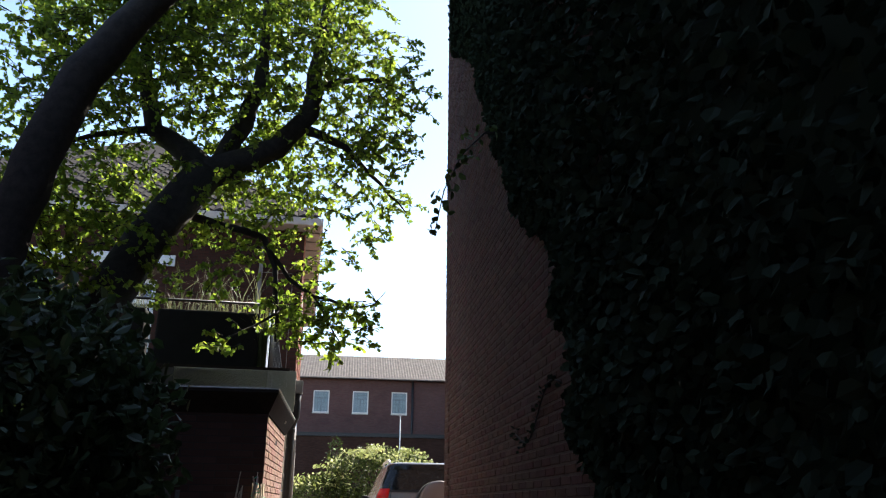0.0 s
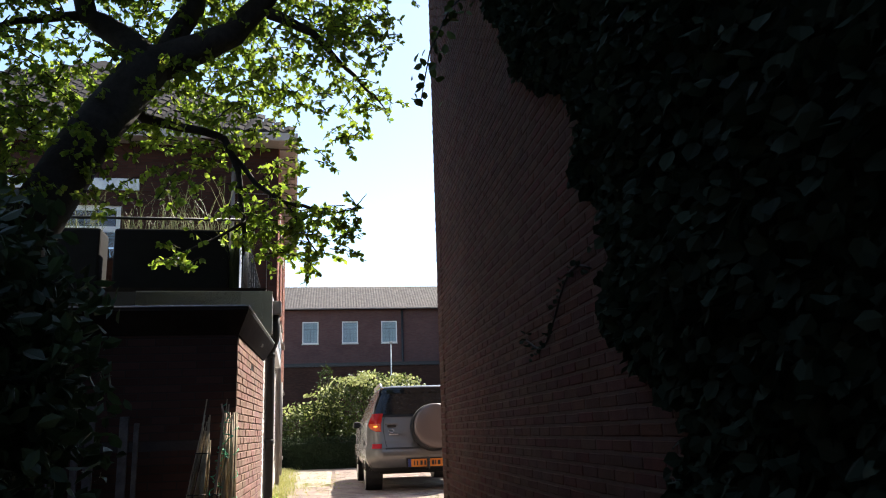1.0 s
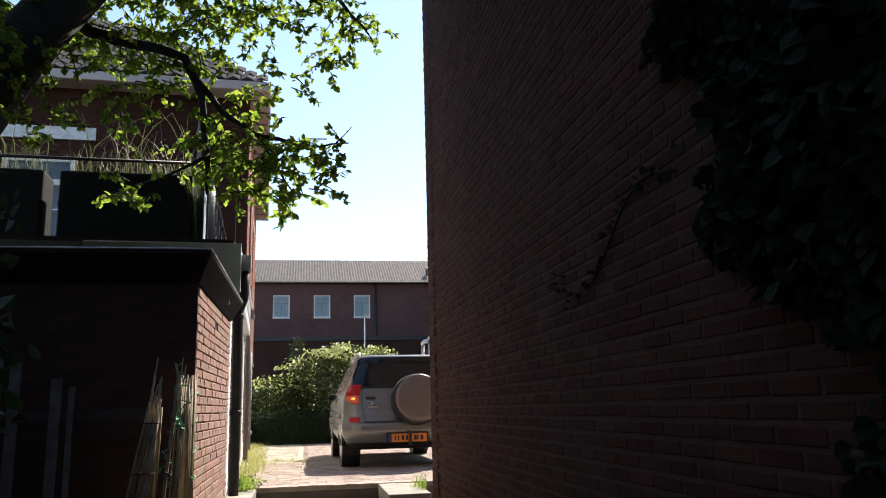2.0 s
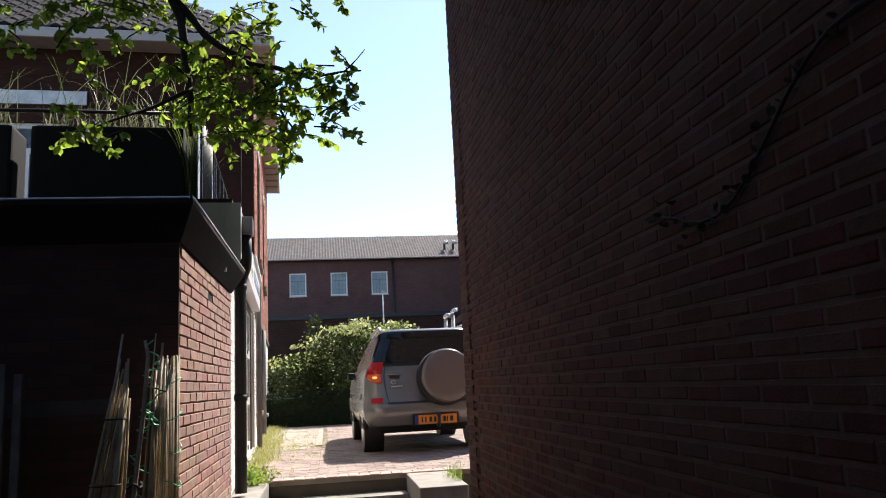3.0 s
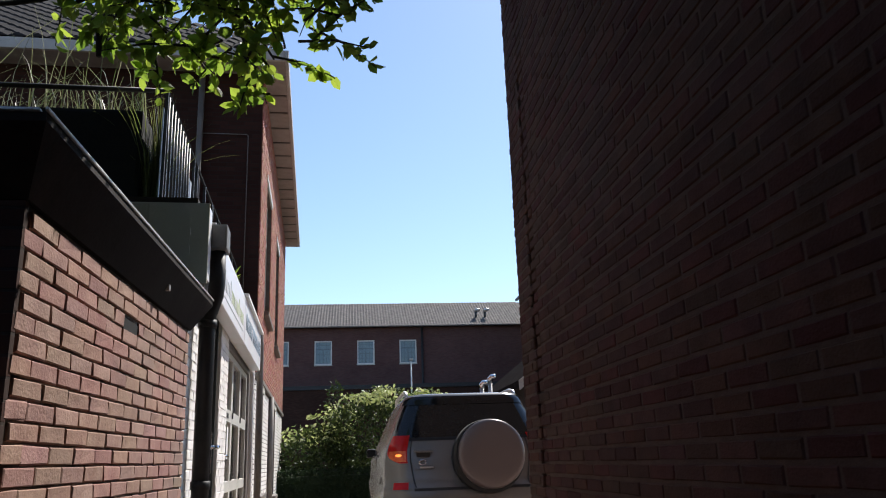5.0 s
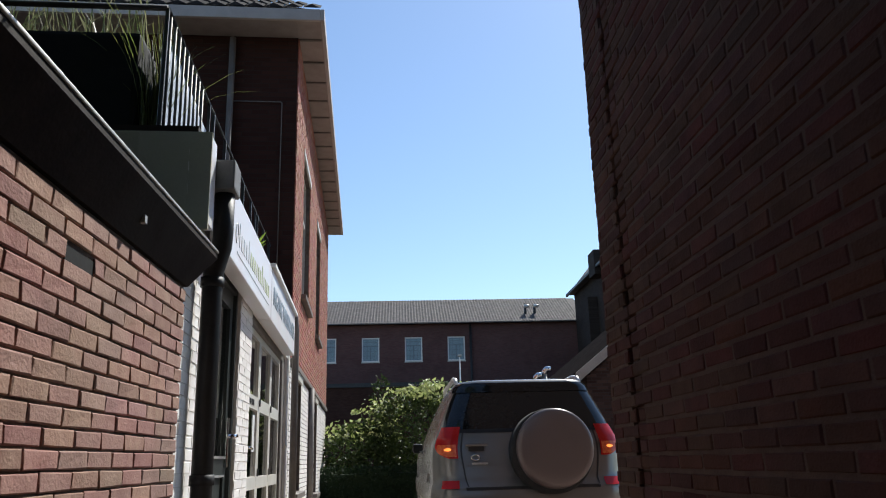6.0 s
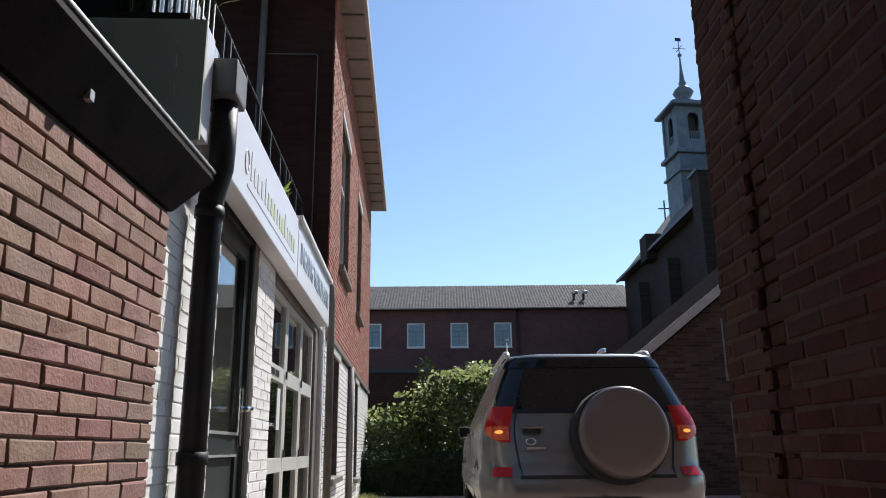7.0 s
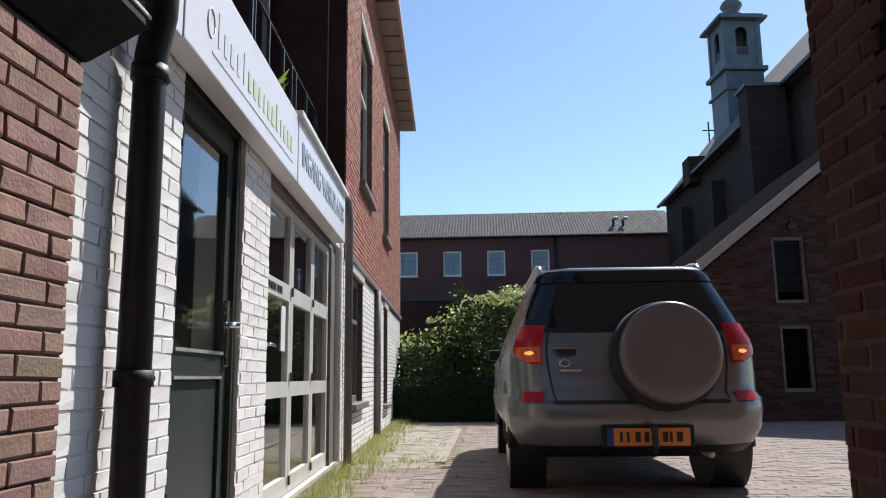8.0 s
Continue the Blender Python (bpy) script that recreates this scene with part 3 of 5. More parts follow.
tw.matrix_basis = Matrix.Translation((0.103, 3.22, 2.245)) @ pose(0, 0, 0, 90, 0, 90) @ Matrix.Diagonal((0.84, 1, 1, 1))

# downpipe with hopper
dp = thing("downpipe", HOUSE, "black downpipe with hopper head and swan neck", "downpipe")
part("hopper", boxed(0.02, 0.19, -0.36, -0.17, 2.26, 2.42, 0.012), M_hopper, dp, "dark grey hopper head")
part("pipe", tube(bmesh.new(), [(0.125, -0.255, 2.27), (0.125, -0.25, 2.05), (0.12, -0.24, 1.98), (0.075, -0.19, 1.86), (0.07, -0.18, 1.78), (0.07, -0.18, 0.02)], 0.052, 14), M_black, dp, "", True)
for z in (1.78, 0.80):
    part("clip", tube(bmesh.new(), [(0.07, -0.18, z), (0.07, -0.18, z + .05)], 0.06, 14), M_black, dp)
    part("screw", disc(bmesh.new(), (0.10, -0.125, z + .025), (1, 1, 0), .012, .012, 8), M_chrome, dp)

# terrace rail
rail = thing("terrace_railing", HOUSE, "black iron terrace railing with thin vertical bars", "railing")
RXo, RZ0, RZ1 = -0.28, 2.553, 3.46
part("handrail", tube(bmesh.new(), [(RXo, -0.1, RZ1), (RXo, 5.0, RZ1)], .012, 8), M_iron, rail, "", True)
part("handrail", tube(bmesh.new(), [(RXo, -0.1, RZ1), (-4.2, -0.1, RZ1)], .018, 8), M_iron, rail, "", True)
part("bottom_rail", tube(bmesh.new(), [(RXo, -0.1, RZ0 + .1), (RXo, 5.0, RZ0 + .1)], .012, 8), M_iron, rail, "", True)
for k in range(5):
    part("post", boxed(RXo - .01, RXo + .01, -0.11 + k * 1.25, -0.09 + k * 1.25, RZ0 - .003, RZ1), M_iron, rail)
for k in range(8):
    part("panel_post", boxed(RXo - .012, RXo + .012, 1.3 + k * .5, 1.33 + k * .5, RZ0 + .1, RZ1), M_iron, rail)
part("mid_rail", tube(bmesh.new(), [(RXo, 1.1, RZ0 + .5), (RXo, 5.0, RZ0 + .5)], .01, 8), M_iron, rail, "", True)
for k in range(9):
    y = -0.02 + k * 0.115
    part("bar", tube(bmesh.new(), [(RXo, y, RZ0 + .1), (RXo, y, RZ1)], .010, 6), M_iron, rail)
for ya, yb, zt in ((.02, .48, .84), (.5, .95, .80), (1.0, 1.6, .76)):
    part("screen", boxed(RXo - .05, RXo - .042, ya, yb, RZ0 + .02, RZ0 + zt, .002), M_screen, rail, "pale cloth wind screen")


def planter(x0, x1):
    p = thing("planter_box", HOUSE, "tall black planter box with ornamental grass", "planter", "planters on the terrace")
    part("body", boxed(x0, x1, 0.0, 0.42, 2.555, 3.36, 0.03), M_planter, p)
    part("soil", boxed(x0 + .04, x1 - .04, 0.04, 0.38, 3.362, 3.37), M_ground, p)
    rng = np.random.RandomState(int(abs(x0) * 100))
    V, F = [], []
    for i in range(190):
        bx, by = rng.uniform(x0 + .05, x1 - .05), rng.uniform(.05, .37)
        h, lean, ang = rng.uniform(.12, .4) if i % 4 else rng.uniform(.5, 1.0), rng.uniform(.2, .9), rng.uniform(0, 6.28)
        d = Vector((math.cos(ang), math.sin(ang), 0))
        s = Vector((-d.y, d.x, 0)) * .004
        pts = [Vector((bx, by, 3.36)) + d * lean * h * t * t + Vector((0, 0, h * (t - .25 * t * t * lean * 2))) for t in (0, .4, .75, 1)]
        k = len(V)
        V += [q + s * (1 - .8 * j / 3) * e for j, q in enumerate(pts) for e in (-1, 1)]
        F += [(k + 2 * j, k + 2 * j + 1, k + 2 * j + 3, k + 2 * j + 2) for j in range(3)]
    me = bpy.data.meshes.new("grass")
    me.from_pydata(V, [], F)
    me.materials.append(M_reedgrass)
    g = new("grass", me)
    g.parent = p


planter(-1.78, -0.45)
clump = thing("grass_clump", HOUSE @ Matrix.Translation((-.385, .24, 2.555)), "tall arching green ornamental grass beside the planter", "plant")
rg = np.random.RandomState(15)
V, F = [], []
for i in range(190):
    h, lean, ang = rg.uniform(.45, 1.1), rg.uniform(.05, .22) if i % 8 else rg.uniform(.3, .6), rg.uniform(0, 6.28)
    d = Vector((math.cos(ang), math.sin(ang), 0))
    s = Vector((-d.y, d.x, 0)) * rg.uniform(.003, .006)
    b = Vector((rg.normal() * .025, rg.normal() * .11, 0))
    pts = [b + d * lean * h * t ** 2.2 + Vector((0, 0, h * (t - .5 * t ** 3 * lean))) for t in (0, .25, .5, .75, .9, 1)]
    k = len(V)
    V += [q + s * (1 - .8 * j / 5) * e for j, q in enumerate(pts) for e in (-1, 1)]
    F += [(k + 2 * j, k + 2 * j + 1, k + 2 * j + 3, k + 2 * j + 2) for j in range(5)]
me = bpy.data.meshes.new("blades")
me.from_pydata(V, [], F)
me.materials.append(M_clump)
gr = tagged(new("grass_growth", me), kind="stuff")
gr.parent = clump
planter(-3.3, -1.93)

# ---------------- main house ----------------
house = thing("brick_house", HOUSE, "two-storey red brick house with white-painted ground floor and tiled hip roof", "house")
B0, B1, BAND, BTOP = 5.10, 14.0, 2.08, 6.36
GW = [(5.62, 6.82, .55, 1.95), (9.85, 10.65, .40, 1.95)]
UW = [(6.35, 7.75, 3.15, 5.2), (9.55, 10.75, 3.1, 5.15)]
part("wall", slab_with_holes(bmesh.new(), B0, B1, 0, BTOP, GW + UW, lambda b, a, c, z, y: box(b, -0.3, -0.016, a, c, z, y)), M_mortar, house)
FW = [(-4.0, -2.85, 3.0, 5.15), (-5.9, -4.75, 3.0, 5.15)]
part("end_wall", slab_with_holes(bmesh.new(), -9.0, -0.016, 0, BTOP, FW, lambda b, a, c, z, y: box(b, a, c, B0 - .012, B0 + .28, z, y)), M_endbrick, house, "red brick end wall with its shade put into the colour")
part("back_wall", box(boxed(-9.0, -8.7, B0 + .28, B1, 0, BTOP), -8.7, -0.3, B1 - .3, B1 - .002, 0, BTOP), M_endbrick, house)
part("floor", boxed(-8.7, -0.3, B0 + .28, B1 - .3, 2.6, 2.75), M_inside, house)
part("band", boxed(-0.01, 0.03, B0, B1, BAND - .03, BAND + .03, .004), M_frame_brown, house, "grey-brown string course")


def window(parent, y0, y1, z0, z1, frame_mat, cols=1, split=0.66, sill=True, label="window with painted frame"):
    w = part("window", slab_with_holes(bmesh.new(), y0, y1, z0, z1, [(y0 + .06, y1 - .06, z0 + .07, z0 + (z1 - z0) * split - .025), (y0 + .06, y1 - .06, z0 + (z1 - z0) * split + .025, z1 - .06)], lambda b, a, c, z, y: box(b, -0.13, -0.075, a, c, z, y)), frame_mat, parent, label)
    for p, q in ((z0 + .07, z0 + (z1 - z0) * split - .025), (z0 + (z1 - z0) * split + .025, z1 - .06)):
        g = part("pane", boxed(-.105, -.1, y0 + .062, y1 - .062, p + .002, q - .002), M_glass, w)
        g.visible_shadow = False
    if sill:
        part("sill", boxed(-.07, .07, y0 - .05, y1 + .05, z0 - .07, z0 - .004, .006), M_frame_brown, w, "stone sill")
    part("lintel", boxed(-.015, .012, y0 - .04, y1 + .04, z1 + .004, z1 + .1), M_frame_pale, w)
    return w


for h in GW:
    window(house, *h, M_frame_brown, label="ground-floor window in grey-brown frame")
for h in UW:
    window(house, *h, M_frame_pale, label="tall upper window in pale frame")
for x0, x1, z0, z1 in FW:
    w = part("terrace_door", slab_with_holes(bmesh.new(), x0, x1, z0, z1, [(x0 + .09, (x0 + x1) / 2 - .05, z0 + .1, z1 - .5), ((x0 + x1) / 2 + .05, x1 - .09, z0 + .1, z1 - .5), (x0 + .09, x1 - .09, z1 - .4, z1 - .09)], lambda b, a, c, z, y: box(b, a, c, B0 + .05, B0 + .11, z, y)), M_frame_white, house, "white glazed terrace door")
    part("pane", boxed(x0 + .09, x1 - .09, B0 + .075, B0 + .08, z0 + .1, z1 - .09), M_glass, w).visible_shadow = False
    part("lintel", boxed(x0 - .15, x1 + .3, B0 - .06, B0 - .014, z1 + .28, z1 + .5), M_zinc, w, "pale awning box")
# eave, soffit and hip roof
OV, OVF = 0.30, 0.42
part("soffit", box(boxed(-.014, OV, B0 - OVF, B1 + OV, BTOP + .004, BTOP + .03), -9.2, -.016, B0 - OVF, B0 - .014, BTOP + .004, BTOP + .03), M_soffit, house, "weathered timber soffit")
for k in range(15):
    part("soffit_batten", boxed(.0, OV - .01, B0 + k * .6, B0 + k * .6 + .03, BTOP - .018, BTOP + .002), M_frame_brown, house)
part("gutter", box(boxed(OV + .002, OV + .05, B0 - OVF - .05, B1 + OV, BTOP + .0, BTOP + .16, .008), -9.2, OV, B0 - OVF - .05, B0 - OVF - .002, BTOP + .0, BTOP + .16, .008), M_gutter, house, "cream-painted box gutter")
bm = bmesh.new()
z = BTOP + .165
e = [(OV, B0 - OVF), (OV, B1 + OV), (-9.3, B1 + OV), (-9.3, B0 - OVF)]
c = [bm.verts.new((x, y, z)) for x, y in e] + [bm.verts.new(p) for p in ((-4.4, B0 + 4.2, z + 3.6), (-4.6, B1 - 4.2, z + 3.6))]
for f in ((0, 1, 5, 4), (1, 2, 5), (2, 3, 4, 5), (3, 0, 4)):
    bm.faces.new([c[i] for i in f])
bm.faces.new((c[3], c[2], c[1], c[0]))
hip = part("roof", bm, M_tile, house, "dark clay tile roof")
dn = Vector((0, 4.58, 3.6)).normalized()
tv, tf = [], []
for r in range(15):
    yy = B0 - OVF - .04 + r * .27 * dn.y
    zz = z + .02 + r * .27 * dn.z
    for q in range(30):
        x1 = OV - q * .24 - r * .2
        x0 = x1 - .225
        if x0 < -8.9 + r * .2:
            continue
        n = len(tv)
        tv += [(x0, yy, zz), (x0 + .11, yy, zz + .055), (x1, yy, zz), (x0, yy + .31 * dn.y, zz + .31 * dn.z), (x0 + .11, yy + .31 * dn.y, zz + .31 * dn.z + .03), (x1, yy + .31 * dn.y, zz + .31 * dn.z)]
        tf += [(n, n + 1, n + 4, n + 3), (n + 1, n + 2, n + 5, n + 4), (n, n + 2, n + 1)]
me = bpy.data.meshes.new("roof_tiles")
me.from_pydata(tv, [], tf)
me.materials.append(M_tile)
ob = new("roof_tiles", me)
ob.parent = house
tagged(ob, "", "", "", "stuff")
sk = part("skylight", boxed(-4.6, -3.6, -.45, .45, 0, .09, .01), M_iron, house, "roof window in dark frame")
sk.matrix_basis = Matrix.Translation((0, B0 + .75, z + .8)) @ pose(0, 0, 0, math.degrees(math.atan2(3.6, 4.58)), 0, 0)
part("pane", boxed(-4.5, -3.7, -.36, .36, .092, .1), M_glass, sk).visible_shadow = False
pp = thing("rainwater_pipe", HOUSE, "slim grey rainwater pipe bending down the wall", "downpipe")
part("pipe", tube(bmesh.new(), [(-.2, 4.7, 2.62), (-.02, 4.85, 2.62), (.05, 4.92, 2.56), (.06, 4.95, 2.4), (.06, 4.95, .02)], .04, 10), M_frame_brown, pp, "", True)
p2 = thing("rainwater_pipe", HOUSE, "dark rainwater pipe on the end wall", "downpipe")
part("pipe", tube(bmesh.new(), [(-.85, B0 - .08, 6.3), (-.85, B0 - .08, 2.6)], .04, 10), M_frame_brown, p2, "", True)
p3 = thing("rainwater_pipe", HOUSE, "dark pipe on white-painted wall", "downpipe")
part("pipe", tube(bmesh.new(), [(.03, 8.35, 2.05), (.03, 8.35, .02)], .05, 10), M_frame_brown, p3, "", True)

# ---------------- far building ----------------
FY = 57.4
far = thing("far_brick_building", pose(0, FY, 0), "long red brick building with white windows and tiled roof", "building")
fwin = [(-10.8 + 2.87 * k, -10.8 + 2.87 * k + 1.17, 7.33, 8.95) for k in range(8) if not 5.3 < -10.8 + 2.87 * k < 5.9]
fwin = [w for w in fwin if w[1] < 5.0]
part("wall", slab_with_holes(bmesh.new(), -22, 13, 0, 9.8, fwin, lambda b, a, c, z, y: box(b, a, c, 0, .4, z, y)), M_farbrick, far)
part("back_wall", box(box(boxed(-22, 13, 7.6, 8, 0, 9.8), -22, -21.6, .4, 7.6, 0, 9.8), 12.6, 13, .4, 7.6, 0, 9.8), M_farbrick, far)
for a, b, z0, z1 in fwin:
    w = part("window", slab_with_holes(bmesh.new(), a, b, z0, z1, [(a + .08, b - .08, z0 + .08, z1 - .08)], lambda s, p, q, y, t: box(s, p, q, .06, .14, y, t)), M_frame_white, far, "white-framed window")
    part("pane", boxed(a + .08, b - .08, .1, .105, z0 + .08, z1 - .08), M_glass, w).visible_shadow = False
    m = (a + b) / 2
    part("mullion", box(boxed(m - .035, m + .035, .07, .098, z0 + .08, z0 + 1.02), a + .08, b - .08, .07, .098, z0 + 1.02, z0 + 1.09), M_frame_blue, w, "blue-grey mullion and transom")
    for xb in (a + (b - a) * .3, a + (b - a) * .7):
        part("glazing_bar", boxed(xb - .014, xb + .014, .075, .097, z0 + .08, z1 - .08), M_frame_blue, w)
    for zb in (z0 + .4, z0 + .72, z0 + 1.32):
        part("glazing_bar", boxed(a + .08, b - .08, .076, .096, zb - .013, zb + .013), M_frame_blue, w)
    # Blue-grey sheet stands for the sky mirrored in the panes.
    part("reflection_sheet", boxed(a + .05, b - .05, .3, .31, z0, z1), M_skytone, w, "blue-grey sheet standing for the sky reflected in the glass")
    part("sill", boxed(a - .03, b + .03, -.05, .05, z0 - .07, z0 - .005), M_frame_pale, w)
bm = bmesh.new()
c = [bm.verts.new(p) for p in ((-22.4, -.35, 9.85), (13.2, -.35, 9.85), (13.2, 4, 12.25), (-22.4, 4, 12.25), (-22.4, 8.35, 9.85), (13.2, 8.35, 9.85))]
for f in ((0, 1, 2, 3), (3, 2, 5, 4), (0, 3, 4), (1, 5, 2), (4, 5, 1, 0)):
    bm.faces.new([c[i] for i in f])
part("roof", bm, M_gtile, far, "grey-brown tiled roof")
tv, tf = [], []
for r in range(16):
    for q in range(175):
        x0 = -22.3 + q * .2
        y, zt = -.35 + r * 4.35 / 16, 9.87 + r * 2.4 / 16
        n = len(tv)
        tv += [(x0, y, zt), (x0 + .09, y, zt + .035), (x0 + .19, y, zt), (x0, y + .29, zt + .16), (x0 + .09, y + .29, zt + .175), (x0 + .19, y + .29, zt + .16)]
        tf += [(n, n + 1, n + 4, n + 3), (n + 1, n + 2, n + 5, n + 4)]
me = bpy.data.meshes.new("roof_tiles")
me.from_pydata(tv, [], tf)
me.materials.append(M_gtile)
ob = new("roof_tiles", me)
ob.parent = far
tagged(ob, "", "", "", "stuff")
part("gutter", boxed(-22.3, 13.1, -.48, -.33, 9.78, 9.86, .02), M_frame_brown, far)
part("downpipe", tube(bmesh.new(), [(5.1, -.1, 9.75), (5.1, -.1, 0)], .08, 8), M_iron, far, "", True)
part("lower_roof", boxed(-22, 13, -2.6, -.002, 5.45, 5.7), M_iron, far, "dark flat lean-to roof")
# Lean-to front reuses the darkened brick to carry the shade below the roof.
part("lower_wall", boxed(-22, 13, -2.5, -2.3, 0, 5.44), M_shedbrick, far, "lean-to front coloured dark for the shade below its roof")
for x in (9.1, 9.75):
    vt = part("roof_vent", tube(bmesh.new(), [(x, 1.0, 10.4), (x, 1.0, 11.1)], .09, 8), M_iron, far, "dark roof vent pipe", True)
    part("cowl", tube(bmesh.new(), [(x - .05, 1.0, 11.12), (x + .3, .9, 11.12)], [.16, .1], 8), M_zinc, vt)

# ---------------- gable building beside the yard ----------------
GY = 21.6
gable = thing("gabled_outbuilding", pose(4.2, GY, 0), "brown brick outbuilding with pale verge board and dark openings", "building")
bm = bmesh.new()
gw = 8.0
GH = [(1.50, 2.10, 2.05, 3.25), (1.53, 2.09, .5, 1.66)]
GE = 2.45
slab_with_holes(bm, 0, gw, 0, GE, GH, lambda b, a, c, z, y: box(b, a, c, 0, .35, z, y))
n = 96
for k in range(n):
    a, b = gw * k / n, gw * (k + 1) / n
    top = GE + (gw / 2 - abs((a + b) / 2 - gw / 2)) * .78
    for p, q, z0, z1 in [(a, b, GE, top)]:
        hs = [h for h in GH if h[0] < (p + q) / 2 < h[1] and h[3] > GE]
        box(bm, p, q, 0, .35, hs[0][3] if hs else z0, max(z1, (hs[0][3] if hs else z0) + .02))
bmesh.ops.remove_doubles(bm, verts=bm.verts, dist=0.0006)
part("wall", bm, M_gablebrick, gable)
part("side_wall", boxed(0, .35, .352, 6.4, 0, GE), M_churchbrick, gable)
for s in (0, 1):
    x0, x1 = (-.25, gw / 2) if s == 0 else (gw + .25, gw / 2)
    z0, z1 = GE - .25 * .78 + .1, GE + gw / 2 * .78 + .1
    bm = bmesh.new()
    c = [bm.verts.new(p) for p in ((x0, -.12, z0), (x1, -.12, z1), (x1, 6.5, z1), (x0, 6.5, z0), (x0, -.12, z0 + .16), (x1, -.12, z1 + .16), (x1, 6.5, z1 + .16), (x0, 6.5, z0 + .16))]
    for f in ((0, 1, 2, 3), (4, 5, 6, 7), (0, 1, 5, 4), (3, 2, 6, 7), (0, 3, 7, 4), (1, 2, 6, 5)):
        bm.faces.new([c[i] for i in f])
    part("roof", bm, M_slate, gable, "dark tiled roof slope")
    bm = bmesh.new()
    c = [bm.verts.new(p) for p in ((x0, -.17, z0 - .06), (x1, -.17, z1 - .02), (x1, -.17, z1 + .16), (x0, -.17, z0 + .16), (x0, -.123, z0 - .02), (x1, -.123, z1 - .02), (x1, -.123, z1 + .16), (x0, -.123, z0 + .16))]
    for f in ((0, 1, 2, 3), (4, 5, 6, 7), (0, 1, 5, 4), (3, 2, 6, 7), (0, 3, 7, 4), (1, 2, 6, 5)):
        bm.faces.new([c[i] for i in f])
    part("verge_board", bm, M_verge, gable, "pale painted verge board")
for a, b, z0, z1 in GH:
    w = part("window", box(box(box(boxed(a, a + .06, .06, .14, z0, z1), b - .06, b, .06, .14, z0, z1), a + .06, b - .06, .06, .14, z1 - .06, z1), a + .06, b - .06, .06, .14, z0, z0 + .06), M_frame_brown, gable, "dark opening in grey frame")
# Dim-toned backing added behind the gable openings so they read dark.
part("backing_wall", boxed(.36, gw - .1, 1.5, 1.6, 0, 2.4), M_inside, gable)
part("backing_ceiling", boxed(1.85, gw - 1.85, .36, 1.48, 3.42, 3.5), M_inside, gable)
part("wall_lamp", box(boxed(1.78, 1.93, -.12, -.002, 3.36, 3.46, .01), 1.83, 1.88, -.08, -.003, 3.46, 3.54), M_iron, gable)

for fx, fz in ((3.12, 2.38), (3.3, 2.5)):
    fl = thing("flue_pipe", pose(fx, 21.35, -.012), "shiny metal flue pipe with bent cap beside the outbuilding", "flue pipe", "flue pipes")
    part("shaft", tube(bmesh.new(), [(0, 0, 0), (0, 0, fz)], .045, 12), M_zinc, fl, "", True)
    part("cap", tube(bmesh.new(), [(0, 0, fz + .002), (0, 0, fz + .06), (.04, -.02, fz + .1), (.12, -.05, fz + .1)], .058, 12), M_chrome, fl, "", True)

# ---------------- church and tower ----------------
church = thing("church", pose(0, 0, 0), "long brick church nave in shade with slate roof", "church")
CX, CE, CR = 12.3, 11.6, 17.6
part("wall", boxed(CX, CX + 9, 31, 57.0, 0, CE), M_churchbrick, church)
for y in (33.0, 39.0, 45.0, 51.0):
    part("buttress", boxed(CX - .6, CX - .003, y, y + 1.1, 0, CE - 1.4, .02), M_churchbrick, church, "brick buttress")
bm = bmesh.new()
c = [bm.verts.new(p) for p in ((CX - .4, 30.6, CE), (CX - .4, 57.2, CE), (CX + 4.5, 57.2, CR), (CX + 4.5, 30.6, CR), (CX + 9.4, 30.6, CE), (CX + 9.4, 57.2, CE))]
for f in ((0, 1, 2, 3), (3, 2, 5, 4), (0, 3, 4), (1, 5, 2), (4, 5, 1, 0)):
    bm.faces.new([c[i] for i in f])
part("roof", bm, M_gtile, church, "grey slate roof")
part("gutter", boxed(CX - .55, CX - .41, 30.6, 57.2, CE - .12, CE + .05, .02), M_iron, church)
part("chimney", boxed(CX - .6, CX + .3, 48.8, 50.2, CE - .5, CE + .95, .02), M_churchbrick, church)
pier = part("pier", boxed(CX - 1.75, CX - .305, 36.0, 37.0, 0, 11.55, .02), M_churchbrick, church, "tall brick buttress with a capped top")
part("cap", boxed(CX - 1.85, CX - .56, 35.9, 37.1, 11.553, 11.68, .02), M_lead, pier, "lead-covered cap")

TX, TY = 15.0, 50.0
TS = Matrix.Translation((0, 0, 5.7)) @ Matrix.Diagonal((.80, .80, .75, 1))
tower = thing("bell_turret", pose(TX, TY, 0, 0, 0, 6), "blue-grey lead-clad bell turret with domed spire", "tower")
LZ0, LZ1 = 15.97, 19.6
part("base", boxed(-1.35, 1.35, -1.35, 1.35, 11.0, 15.6, .04), M_lead, tower)
part("cornice", boxed(-1.6, 1.6, -1.6, 1.6, 15.62, 15.95, .06), M_lead, tower)
part("lower_cornice", boxed(-1.52, 1.52, -1.52, 1.52, 14.1, 14.3, .05), M_lead, tower)
for sx in (-1, 1):
    for sy in (-1, 1):
        part("pilaster", boxed(sx * 1.12 - .14, sx * 1.12 + .14, sy * 1.28 - .03, sy * 1.28 + .03, LZ0 + .02, LZ1 - .02, .01), M_lead, tower)
for sx in (-1, 1):
    for sy in (-1, 1):
        bm = bmesh.new()
        box(bm, sx * 1.35 - .28 * (sx > 0), sx * 1.35 + .28 * (sx < 0), sy * 1.35 - .28 * (sy > 0), sy * 1.35 + .28 * (sy < 0), LZ0, LZ1, .03)
        part("pillar", bm, M_lead, tower)
